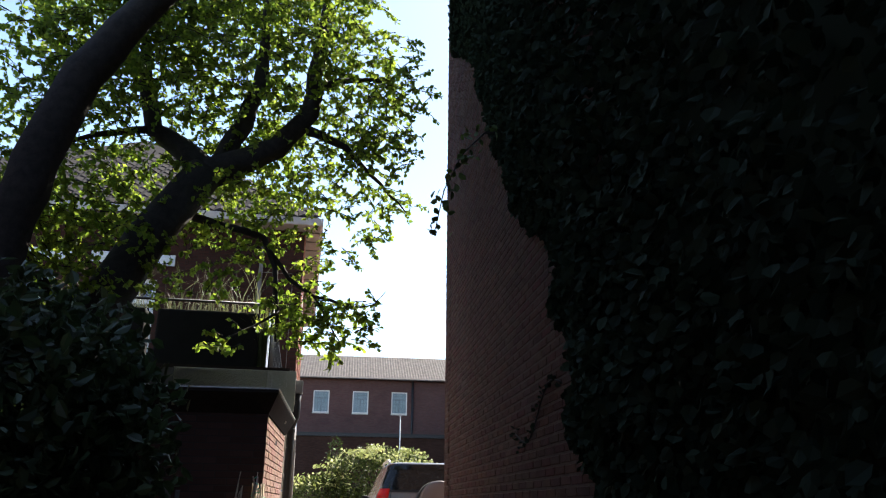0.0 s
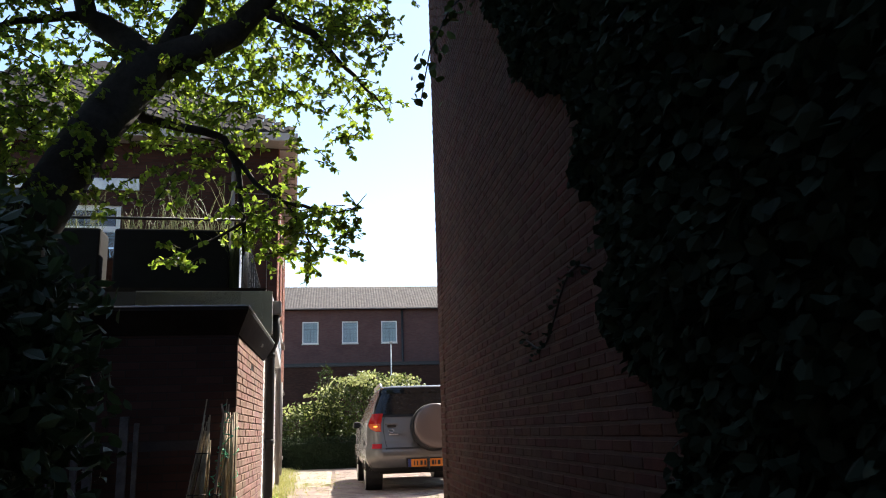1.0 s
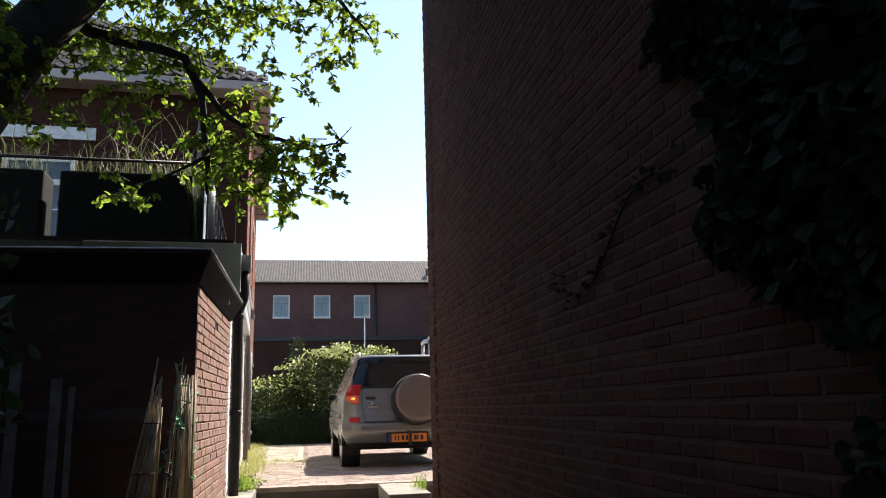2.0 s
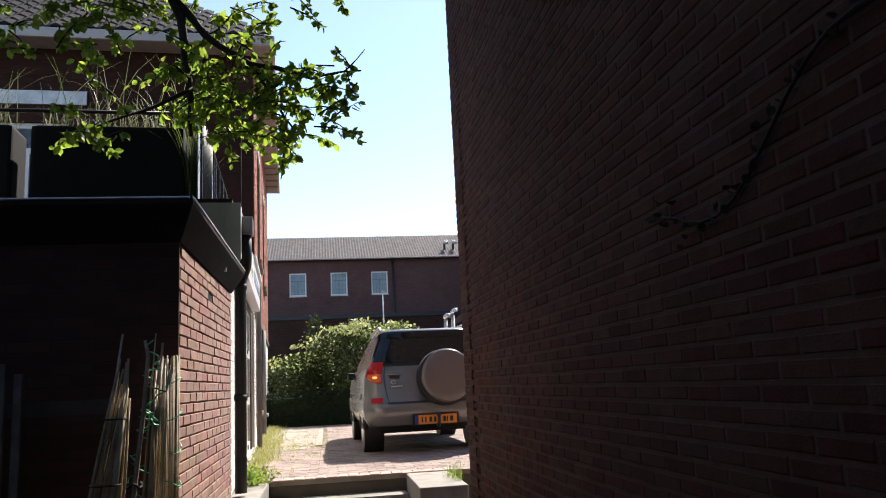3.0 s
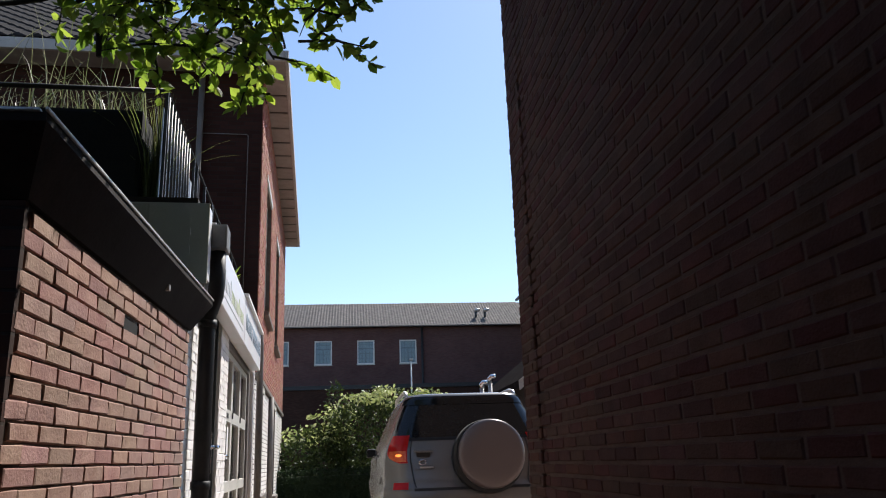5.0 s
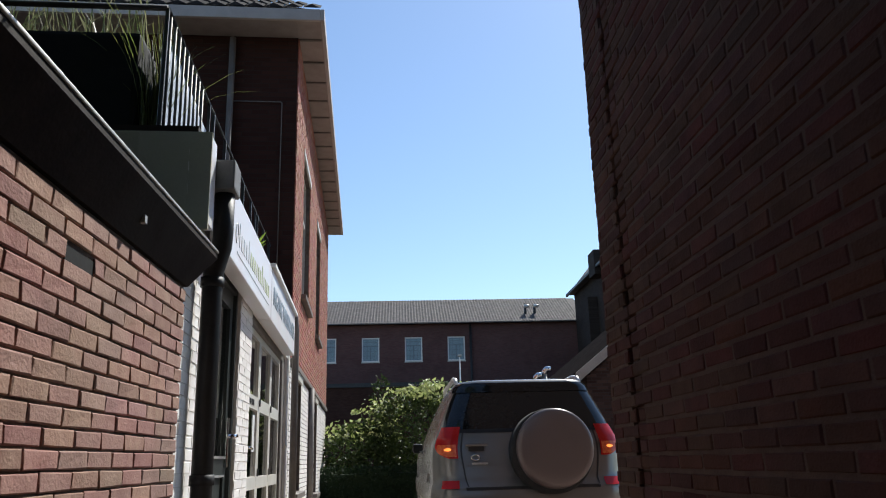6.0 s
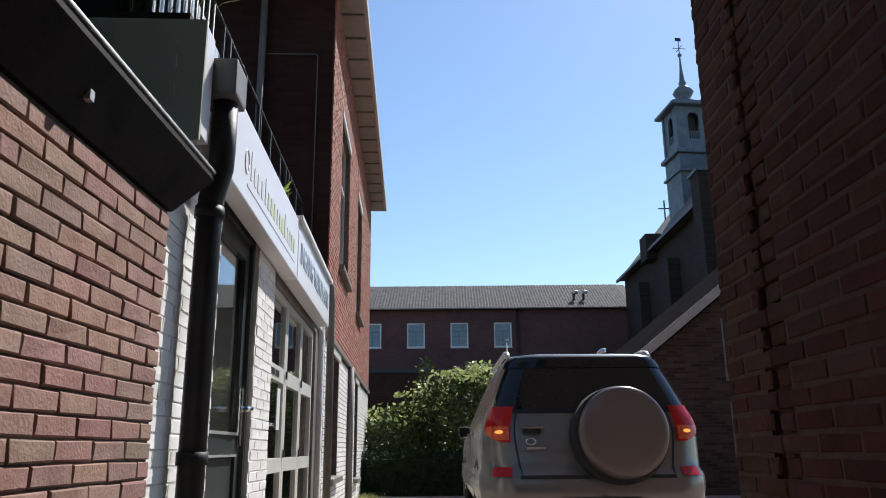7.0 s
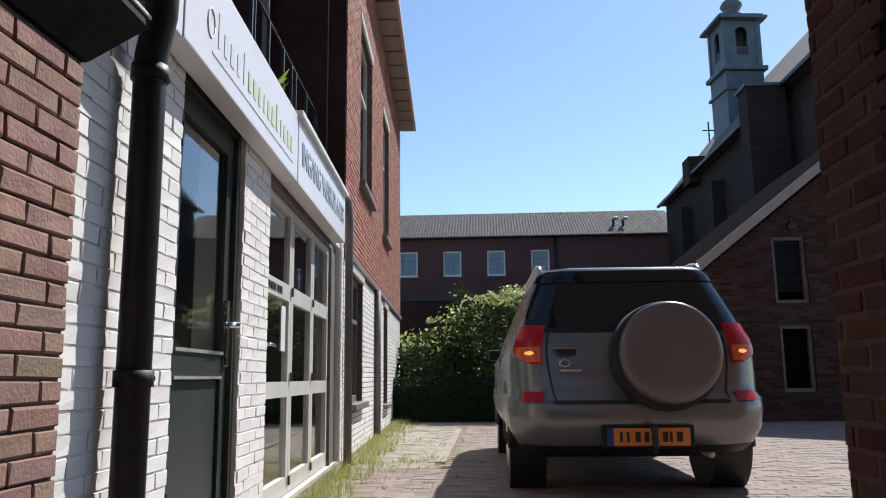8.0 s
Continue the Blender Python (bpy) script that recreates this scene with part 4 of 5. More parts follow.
for k in range(4):
    m = pose(0, 0, 0, 0, 0, 90 * k)
    bm = bmesh.new()
    slab_with_holes(bm, -1.06, 1.06, LZ0, LZ1, [(-.42, .42, LZ0 + .9, LZ1 - .5)], lambda b, a, c, z, y: box(b, a, c, -1.25, -1.1, z, y))
    for i in range(9):
        a0, a1 = math.pi * i / 9, math.pi * (i + 1) / 9
        x0, x1 = .42 * math.cos(a0), .42 * math.cos(a1)
        zz = LZ1 - .5 + .0
        box(bm, min(x0, x1), max(x0, x1), -1.25, -1.1, zz - .42 + .42 * math.sin((a0 + a1) / 2), zz)
    bmesh.ops.transform(bm, matrix=m, verts=bm.verts)
    part("side", bm, M_lead, tower)
    bm = bmesh.new()
    for i in range(6):
        x = -.35 + i * .14
        box(bm, x - .025, x + .025, -1.2, -1.14, LZ0 + .9, LZ0 + 1.5)
    box(bm, -.42, .42, -1.21, -1.13, LZ0 + 1.5, LZ0 + 1.57)
    bmesh.ops.transform(bm, matrix=m, verts=bm.verts)
    part("balustrade", bm, M_lead, tower)
part("core", boxed(-.5, .5, -.5, .5, LZ0, LZ1), M_inside, tower)
part("eave", box(boxed(-1.75, 1.75, -1.75, 1.75, 19.62, 19.85, .05), -1.55, 1.55, -1.55, 1.55, 19.87, 20.05, .05), M_lead, tower)
prof = [(1.5, 20.06), (1.0, 20.4), (.6, 20.6), (.42, 20.8), (.62, 21.1), (.78, 21.4), (.62, 21.7), (.35, 21.95), (.22, 22.1), (.3, 22.25), (.2, 22.5), (.1, 23.6), (.05, 24.6), (.16, 24.75), (.16, 24.85), (.04, 25.0), (.03, 26.1)]
part("spire", tube(bmesh.new(), [(0, 0, z) for r, z in prof], [r for r, z in prof], 16), M_lead, tower, "", True)
part("weathervane", box(box(boxed(-.5, .5, -.02, .02, 25.4, 25.44), -.02, .02, -.5, .5, 25.4, 25.44), -.25, .2, -.015, .015, 26.1, 26.4), M_iron, tower)
for ob in tower.children:
    ob.data.transform(TS)
cr = thing("roof_cross", pose(15.2, 56.5, 15.0), "small iron cross on the church ridge", "cross")
part("upright", boxed(-.04, .04, -.04, .04, 0, 2.0), M_iron, cr)
part("arm", boxed(-.42, .42, -.03, .03, 1.4, 1.47), M_iron, cr)

pole = thing("lamp_post", pose(3.02, 40, -.06), "slim pale lamp post behind the shrub", "lamp post")
part("shaft", tube(bmesh.new(), [(0, 0, 0), (0, 0, 3.0), (0, 0, 5.35)], [.04, .032, .025], 8), M_frame_white, pole, "", True)
part("head", boxed(-.08, .08, -.25, .1, 5.36, 5.44, .02), M_zinc, pole)
cond = thing("wall_conduit", HOUSE, "thin pale cable conduit on the shaded end wall", "conduit")
part("run", tube(bmesh.new(), [(-.83, B0 - .03, 5.42), (-.22, B0 - .03, 5.42), (-.2, B0 - .03, 5.4), (-.2, B0 - .03, 2.62)], .007, 6), M_frame_brown, cond, "", True)
yucca = thing("spiky_terrace_plant", HOUSE @ Matrix.Translation((-.14, 2.05, 2.555)), "small spiky yellow-green plant at the railing foot", "plant")
sp = []
rg = np.random.RandomState(12)
for k in range(26):
    a = rg.uniform(0, 6.28)
    sp.append(((0, 0, .02), (math.cos(a), math.sin(a), rg.uniform(.2, 1.3)), rg.uniform(.16, .27)))
leaf_mesh("foliage", sp, M_weed, yucca, seed=13, wide=.14)

# ---------------- bricks of the nearer walls ----------------
near = [r for r in right_rects if 8.2 < r[0] and 0.3 < r[2] < 3.2]
near = near[:300]
keep = {id(r) for r in near}
rest = [r for r in right_rects if id(r) not in keep and (r[0] > 3.4 or r[2] < 1.0)]
# toothed end: bricks stick out or stay back at the corner
rest = [(a, b - (0.015 if b > REND - .02 and k % 3 == 0 else 0), c, d) for k, (a, b, c, d) in enumerate(rest) if b - a > .08]
M_R = Matrix.Translation((RX + 0.02, 0, 0)) @ YWALL_BACK
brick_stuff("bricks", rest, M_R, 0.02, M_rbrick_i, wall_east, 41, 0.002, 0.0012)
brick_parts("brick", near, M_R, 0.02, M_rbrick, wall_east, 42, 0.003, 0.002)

M_S = Matrix.Translation((-0.014, 0, 0)) @ YWALL
near = [r for r in shed_rects if r[2] > 0.75][:300]
keep = {id(r) for r in near}
brick_parts("brick", near, M_S, 0.011, M_brick, shed, 51, 0.003, 0.0022)
brick_stuff("bricks", [r for r in shed_rects if id(r) not in keep], M_S, 0.011, M_brick_i, shed, 52, 0.003, 0.0022)

M_H = Matrix.Translation((-0.015, 0, 0)) @ YWALL
white = bond(A0, A1, 0.02, 2.44, holes=[DOOR, DD], joint=0.008, seed=61)
brick_parts("brick", white[:300], M_H, 0.0045, M_white, annex, 62, 0.0035, 0.0012)
brick_stuff("bricks", white[300:], M_H, 0.0045, M_white_i, annex, 63, 0.0035, 0.0012)
white = bond(B0, B1, 0.02, BAND - .04, holes=[(a - .0, b + .0, c - .08, d + .1) for a, b, c, d in GW], seed=64)
brick_stuff("painted_bricks", white, M_H, 0.0045, M_white_i, house, 65, 0.0035, 0.0012)
red = bond(B0, B1, BAND + .04, BTOP, holes=[(a, b, c - .08, d + .1) for a, b, c, d in UW], seed=66)
brick_stuff("red_bricks", red, M_H, 0.016, M_red, house, 67, 0.003, 0.002)

# pavers
edge = [(-0.75 + k * .108, -0.75 + k * .108 + .1, KERB_Y + .0, KERB_Y + .2) for k in range(21)]
M_P = Matrix.Translation((0, 0, -0.012))
brick_parts("edge_paver", edge, M_P, 0.014, M_paver_red, pavement, 71, 0.003, 0.003)
field = [(a, b, c, d) for a, b, c, d in bond(-1.3, 9.5, KERB_Y + .21, 22.2, length=0.2, height=0.098, joint=0.005, seed=72)]
path_strip = [r for r in field if not (-0.95 < r[0] < 0.05 and r[2] > 14.9)]
near = [r for r in path_strip if r[2] < 14.2 and r[0] < 1.9][:300]
keep = {id(r) for r in near}
brick_parts("paver", near, M_P, 0.012, M_paver, pavement, 73, 0.003, 0.0015)
brick_stuff("pavers", [r for r in path_strip if id(r) not in keep], M_P, 0.012, M_paver_i, pavement, 74, 0.003, 0.0015)
slabs = [(a, b, c, d) for a, b, c, d in bond(-0.95, 0.05, 14.95, 22.2, length=0.3, height=0.148, joint=0.007, seed=75)]
brick_parts("slab", slabs, M_P, 0.014, M_slab, pavement, 76, 0.004, 0.002)
gut = thing("drain_channel", pose(0.1, 15.3, -.012), "narrow raised concrete drain edging in the paving", "drain")
part("channel", boxed(-.05, .05, 0, 4.6, .003, .032, .006), M_slab, gut)

# ---------------- parked car ----------------
CARX, CARY = 1.59, 13.0
car = thing("parked_car", pose(CARX, CARY, 0, 0, 0, 1.0), "grey compact off-road car with spare wheel on its tailgate", "car")
LEVELS = [  # height, rear, front, half width, corner radius
    (0.30, 0.14, 4.15, 0.76, 0.22), (0.36, 0.05, 4.22, 0.82, 0.26), (0.46, 0.0, 4.26, 0.872, 0.28), (0.58, -0.01, 4.27, 0.89, 0.28),
    (0.66, 0.015, 4.26, 0.888, 0.27), (0.70, 0.06, 4.24, 0.868, 0.26), (0.82, 0.085, 4.2, 0.87, 0.24), (0.93, 0.10, 4.05, 0.865, 0.22),
    (1.00, 0.115, 3.75, 0.855, 0.21), (1.07, 0.13, 3.30, 0.835, 0.20), (1.13, 0.155, 3.08, 0.81, 0.19), (1.26, 0.215, 2.82, 0.765, 0.18),
    (1.40, 0.285, 2.52, 0.71, 0.17), (1.50, 0.33, 2.30, 0.665, 0.17), (1.555, 0.345, 2.12, 0.64, 0.17), (1.598, 0.37, 1.95, 0.605, 0.18), (1.614, 0.45, 1.8, 0.52, 0.18), (1.62, 0.9, 1.6, 0.2, 0.15)]
ARC = 9


def outline(z, grow=0.0):
    """Plan outline of the body at height z, 4 x ARC points, from the left rear corner round the rear to the right."""
    for (a, b) in zip(LEVELS, LEVELS[1:]):
        if a[0] <= z <= b[0]:
            k = (z - a[0]) / (b[0] - a[0])
            q = [a[i] + (b[i] - a[i]) * k for i in range(5)]
            break
    _, r, f, w, c = q
    r, f, w = r - grow, f + grow, w + grow
    out = []
    for cx, cy, a0 in ((-w + c, r + c, 180), (w - c, r + c, 270), (w - c, f - c, 0), (-w + c, f - c, 90)):
        for i in range(ARC):
            a = radians(a0 + 90 * i / (ARC - 1))
            out.append(Vector((cx + c * math.cos(a), cy + c * math.sin(a), z)))
    # the rear face bulges a little in plan
    for p in out:
        if p.y < r + c:
            p.y += 0.05 * (p.x / max(w, .1)) ** 2 - 0.02
    return out


def loft(levels, rings, close_top=True, close_bottom=True):
    bm = bmesh.new()
    vs = [[bm.verts.new(p) for p in ring] for ring in rings]
    n = len(vs[0])
    for a, b in zip(vs, vs[1:]):
        for k in range(n):
            bm.faces.new((a[k], a[(k + 1) % n], b[(k + 1) % n], b[k])).smooth = True
    if close_top:
        bm.faces.new(vs[-1])
    if close_bottom:
        bm.faces.new(vs[0][::-1])
    return bm


def patch(z0, z1, t0, t1, grow, rows=5, cols=14):
    """A panel that follows the body between heights z0 and z1; t runs along the outline in points, or is a function of the height."""
    bm = bmesh.new()
    grid = []
    for i in range(rows + 1):
        ring = outline(z0 + (z1 - z0) * i / rows, grow)
        line = []
        for j in range(cols + 1):
            ta, tb = (f(i / rows) if callable(f) else f for f in (t0, t1))
            t = ta + (tb - ta) * j / cols
            k = int(math.floor(t))
            line.append(bm.verts.new(ring[k % 36].lerp(ring[(k + 1) % 36], t - k)))
        grid.append(line)
    for i in range(rows):
        for j in range(cols):
            bm.faces.new((grid[i][j], grid[i][j + 1], grid[i + 1][j + 1], grid[i + 1][j])).smooth = True
    return bm


zs = [.30, .33, .36, .41, .46, .52, .58, .63, .66, .70, .76, .82, .88, .93, 1.0, 1.07, 1.13]
part("lower_body", loft(zs, [outline(z) for z in zs], False), M_paint, car)
zs = [1.50, 1.53, 1.555, 1.575, 1.598, 1.606, 1.614, 1.617, 1.62]
part("roof", loft(zs, [outline(z) for z in zs], True, False), M_paint, car)
# pillars: strips of the body between belt and roof
for t0, t1 in ((-1.2, 3.3), (13.7, 18.4), (18.6, 23.5), (29.5, 34.0)):
    part("pillar", patch(1.12, 1.51, t0, t1, 0.0, 6, 10), M_paint, car)
rear_glass = part("rear_window", patch(1.15, 1.50, 3.3, 13.7, 0.004, 6, 22), M_tint, car, "dark tinted rear window")
part("seal", patch(1.12, 1.152, 3.3, 13.7, 0.006, 2, 20), M_plastic, car)
part("seal", patch(1.498, 1.522, 3.3, 13.7, 0.006, 2, 20), M_plastic, car)
for t0, t1 in ((18.4, 18.6), (34.0, 34.8)):
    part("side_window", patch(1.13, 1.49, t0, t1, 0.003, 6, 8), M_tint, car)
part("windscreen", patch(1.13, 1.50, 23.5, 29.5, 0.003, 6, 12), M_tint, car)
part("spoiler", patch(1.492, 1.578, 2.6, 14.4, 0.012, 6, 20), M_tint, car, "dark glossy roof spoiler lip")
# tailgate lines and bumper
part("gate_gap", patch(.630, .656, 8.03, 8.97, 0.004, 1, 16), M_ink, car)
part("gate_gap", patch(.63, 1.12, lambda k: 8.026 + .03 * max(0.0, .15 - k) / .15, lambda k: 8.036 + .03 * max(0.0, .15 - k) / .15, 0.005, 12, 2), M_ink, car)
part("gate_gap", patch(.63, 1.12, 8.97, 8.98, 0.005, 12, 2), M_ink, car)
part("gate_crease", patch(.83, .842, 8.04, 8.95, 0.004, 1, 12), M_paint, car)
part("bumper_skirt", patch(.30, .355, 2.0, 15.0, 0.006, 2, 16), M_plastic, car, "black lower bumper skirt")
hnd = part("gate_handle", boxed(-.58, -.38, .045, .075, 1.0, 1.025, .008), M_paint, car)
part("recess", boxed(-.55, -.41, .07, .083, .96, 1.0, .006), M_ink, hnd)
part("emblem", tube(bmesh.new(), [(-.49 + .036 * math.cos(a), .07, .905 + .024 * math.sin(a)) for a in np.linspace(0, 2 * math.pi, 17)], .006, 6), M_chrome, car)
part("name_bar", boxed(-.52, -.38, .066, .078, .845, .862), M_zinc, car)
for mirror in (False, True):
    def along(t):
        """Place on the outline, mirrored for the other side."""
        if callable(t):
            return lambda k: 17 - t(k) if mirror else t(k)
        return 17 - t if mirror else t
    def sweep(k):
        """Rounded outer edge of the lamp from foot to top."""
        return 3.0 + 3.6 * max(0.0, 1 - k * 2.4) ** 2 + 1.6 * max(0.0, k - .6) ** 1.4
    lamp = part("tail_lamp", patch(.90, 1.175, along(sweep), along(8.015), 0.018, 14, 16), M_lamp_red, car, "red tail lamp cluster")
    part("lower_lens", patch(.915, 1.02, along(lambda k: 3.7 + 2.6 * max(0.0, 1 - k * 1.7) ** 2), along(8.008), 0.021, 8, 12), M_lamp_low, lamp, "orange-red lower lens")
    part("lit_bulb", patch(.962, .992, along(lambda k: 5.6 + 2.2 * (2 * k - 1) ** 2 * .5), along(lambda k: 7.3 - 1.4 * (2 * k - 1) ** 2 * .5), 0.024, 6, 6), M_lamp_lit, lamp, "lit amber light")
    part("reflector", patch(.648, .715, along(4.6), along(7.7), 0.012, 2, 8), M_lamp_red, car, "red bumper reflector")
# spare wheel
spare = part("spare_wheel", disc(bmesh.new(), (.172, .08, .945), (0, -1, 0), .362, .165, 64, .02), M_rubber, car, "spare wheel on the tailgate", True)
bm = bmesh.new()
cc, rings = Vector((.19, -.05, .965)), []
for h, r in ((.03, .34), (.05, .34), (.065, .335), (.078, .322), (.088, .29), (.096, .2), (.10, .08)):
    rings.append([bm.verts.new(cc + Vector((r * math.cos(a), -h, r * math.sin(a)))) for a in (2 * math.pi * k / 56 for k in range(56))])
for a, b in zip(rings, rings[1:]):
    for k in range(56):
        bm.faces.new((a[k], a[(k + 1) % 56], b[(k + 1) % 56], b[k])).smooth = True
bm.faces.new(rings[-1])
part("hard_cover", bm, M_cover, spare, "smooth grey hard cover")
part("carrier", boxed(-.06, .36, .03, .1, .6, .72, .02), M_plastic, car)
# number plate with plain bars
part("plate_recess", boxed(-.275, .33, -.031, -.02, .345, .49, .006), M_plastic, car, "black plate recess")
plate = part("number_plate", boxed(-.20, .30, -.042, -.030, .36, .475, .003), M_plate, car, "amber plate with dark bars")
part("band", boxed(-.245, -.202, -.042, -.030, .36, .475), M_plate_blue, plate)
for x0, w in ((-.16, .018), (-.115, .018), (-.06, .035), (.0, .03), (.12, .035), (.165, .018), (.21, .04)):
    part("bar", boxed(x0, x0 + w, -.046, -.043, .385, .45), M_ink, plate)
part("tow_bar", tube(bmesh.new(), [(.06, .1, .34), (.06, -.06, .33), (.06, -.09, .36), (.06, -.09, .44)], .022, 10), M_iron, car, "black tow bar", True)
part("tow_ball", tube(bmesh.new(), [(.06, -.09, z) for z in (.44, .45, .475, .495, .5)], [.01, .022, .028, .018, .004], 12), M_iron, car, "", True)
part("exhaust", tube(bmesh.new(), [(.5, .6, .29), (.5, .2, .28)], .026, 12), M_zinc, car, "", True)
part("underbody", boxed(-.66, .66, .35, 3.9, .25, .33, .03), M_plastic, car)
part("rear_axle", tube(bmesh.new(), [(-.7, .82, .31), (.7, .82, .31)], .05, 10), M_iron, car, "", True)
for sx in (-1, 1):
    rl = part("roof_rail", tube(bmesh.new(), [(sx * .60, .55, 1.575), (sx * .60, .62, 1.635), (sx * .60, .8, 1.66), (sx * .60, 2.0, 1.655), (sx * .59, 2.15, 1.6)], .022, 10), M_zinc, car, "silver roof rail", True)
    for wy in (.82, 3.45):
        wx = sx * .86
        tyre = part("wheel", bmesh.new(), M_rubber, car)
        bm = bmesh.new()
        prof = [(.20, .0), (.30, .012), (.338, .03), (.350, .06), (.352, .11), (.350, .16), (.338, .19), (.30, .208), (.20, .215)]
        rings = [[bm.verts.new((wx - sx * h, wy + r * math.cos(a), .352 + r * math.sin(a))) for a in (2 * math.pi * k / 36 for k in range(36))] for r, h in prof]
        for a, b in zip(rings, rings[1:]):
            for k in range(36):
                bm.faces.new((a[k], a[(k + 1) % 36], b[(k + 1) % 36], b[k])).smooth = True
        bm.faces.new(rings[0])
        bm.faces.new(rings[-1])
        bm.to_mesh(tyre.data)
        bm.free()
        rim = part("rim", disc(bmesh.new(), (wx - sx * .01, wy, .352), (sx, 0, 0), .215, .016, 28, .006), M_rim, tyre)
        part("hub", disc(bmesh.new(), (wx + sx * .006, wy, .352), (sx, 0, 0), .05, .012, 16), M_plastic, tyre)
        bm = bmesh.new()
        tube(bm, [(sx * (.845), wy + .40 * math.cos(a), .352 + .40 * math.sin(a)) for a in np.linspace(-.1, math.pi + .1, 18)], .035, 8)
        part("wheel_arch", bm, M_plastic, car, "", True)
        part("arch_liner", disc(bmesh.new(), (sx * .60, wy, .36), (sx, 0, 0), .39, .262, 56), M_ink, car)
    mir = part("side_mirror", boxed(sx * .90 - .06, sx * .90 + .06, 2.72, 2.82, .98, 1.09, .025), M_plastic, car)
    part("mirror_glass", boxed(sx * .90 - .048, sx * .90 + .048, 2.712, 2.718, .995, 1.075), M_plastic, mir)
    for dy in (1.55, 2.45):
        part("door_handle", boxed(sx * .866 - .012, sx * .866 + .012, dy, dy + .16, .98, 1.005, .006), M_paint, car)
    part("sill_strip", boxed(sx * .868 - .012, sx * .868 + .014, 1.22, 3.05, .50, .58, .01), M_plastic, car)
    part("door_gap", boxed(sx * .866 - .006, sx * .866 + .004, 2.02, 2.03, .48, 1.06), M_ink, car)
for sx in (-.36, .36):
    st = part("front_seat", boxed(sx - .24, sx + .24, 2.1, 2.28, .55, 1.13, .05), M_plastic, car)
    part("headrest", boxed(sx - .12, sx + .12, 2.12, 2.2, 1.16, 1.34, .03), M_plastic, st)
    part("rear_headrest", boxed(sx - .12, sx + .12, 1.05, 1.13, 1.12, 1.27, .03), M_plastic, car)
part("rear_seat", boxed(-.66, .66, 1.0, 1.16, .5, 1.1, .05), M_plastic, car)

# ---------------- tree ----------------
tree = thing("old_fruit_tree", pose(-2.7, 6.7, LOW), "old leaning fruit tree with dark bark and sunlit leaves", "tree")


def rel(p):
    return Vector(p) - Vector((-2.7, 6.7, LOW))


BOUGHS = [
    ([(-2.7, 6.7, -.5), (-2.6, 6.9, .8), (-2.35, 7.3, 2.4), (-1.95, 7.6, 3.5), (-1.5, 7.8, 4.35)], [.3, .26, .24, .22, .21]),
    ([(-1.5, 7.8, 4.35), (-1.15, 7.85, 4.5), (-.75, 7.9, 4.75), (-.42, 7.9, 5.2), (-.36, 7.9, 6.0), (-.3, 7.95, 7.0)], [.19, .16, .13, .11, .08, .03]),
    ([(-1.5, 7.8, 4.35), (-1.75, 7.8, 4.6), (-2.1, 7.8, 4.85), (-2.3, 7.9, 5.5), (-2.4, 7.9, 6.4)], [.16, .13, .10, .08, .03]),
    ([(-1.4, 7.8, 4.4), (-1.15, 7.9, 5.0), (-1.0, 8.0, 5.8), (-1.05, 8.0, 6.8)], [.13, .11, .08, .03]),
    ([(-2.8, 6.3, -.5), (-2.75, 6.25, 1.6), (-2.72, 6.2, 2.9), (-2.59, 6.2, 3.65), (-2.31, 6.2, 4.56), (-2.06, 6.2, 5.0), (-1.7, 6.25, 5.6), (-1.3, 6.4, 6.6)], [.25, .22, .21, .20, .185, .165, .13, .07]),
    ([(-1.92, 8.05, 4.2), (-1.57, 8, 3.91), (-1.06, 7.97, 3.77), (-0.81, 7.95, 3.68), (-0.68, 7.95, 3.34), (-0.61, 7.95, 2.88), (-0.6, 7.95, 2.53)], [.06, .05, .042, .036, .03, .024, .01]),
    ([(-0.81, 7.95, 3.61), (-0.52, 7.95, 3.23), (-0.24, 7.95, 3.06), (-0.05, 7.93, 3), (0.19, 7.85, 2.88), (0.41, 7.82, 2.95), (0.54, 7.83, 3.1)], [.028, .024, .02, .016, .01, .006, .003]),
    ([(-0.24, 7.95, 3.06), (-0.05, 7.9, 2.75), (0.1, 7.85, 2.48)], [.014, .01, .004]),
    ([(-.58, 7.95, 2.85), (-.78, 7.8, 2.68), (-.98, 7.6, 2.5), (-1.12, 7.55, 2.42)], [.016, .012, .008, .004]),
    ([(-.42, 7.9, 5.0), (0.0, 8.2, 4.95), (.45, 8.7, 4.75), (.86, 9.15, 4.5)], [.06, .04, .022, .006]),
    ([(-.36, 7.9, 5.6), (.05, 8.2, 5.9), (.45, 8.5, 6.1), (.8, 8.6, 6.4)], [.05, .035, .02, .006]),
    ([(-2.1, 7.8, 4.85), (-2.6, 7.5, 4.6), (-3.1, 7.3, 4.2)], [.05, .03, .01]),
    ([(-2.35, 7.3, 2.4), (-2.8, 7.0, 3.0), (-3.2, 6.7, 3.6)], [.06, .04, .015])]
bm = bmesh.new()
for pts, rr in BOUGHS[:1]:
    tube(bm, [rel(p) for p in pts], rr, 12)
trunk = part("trunk", bm, M_bark, tree, "", True)
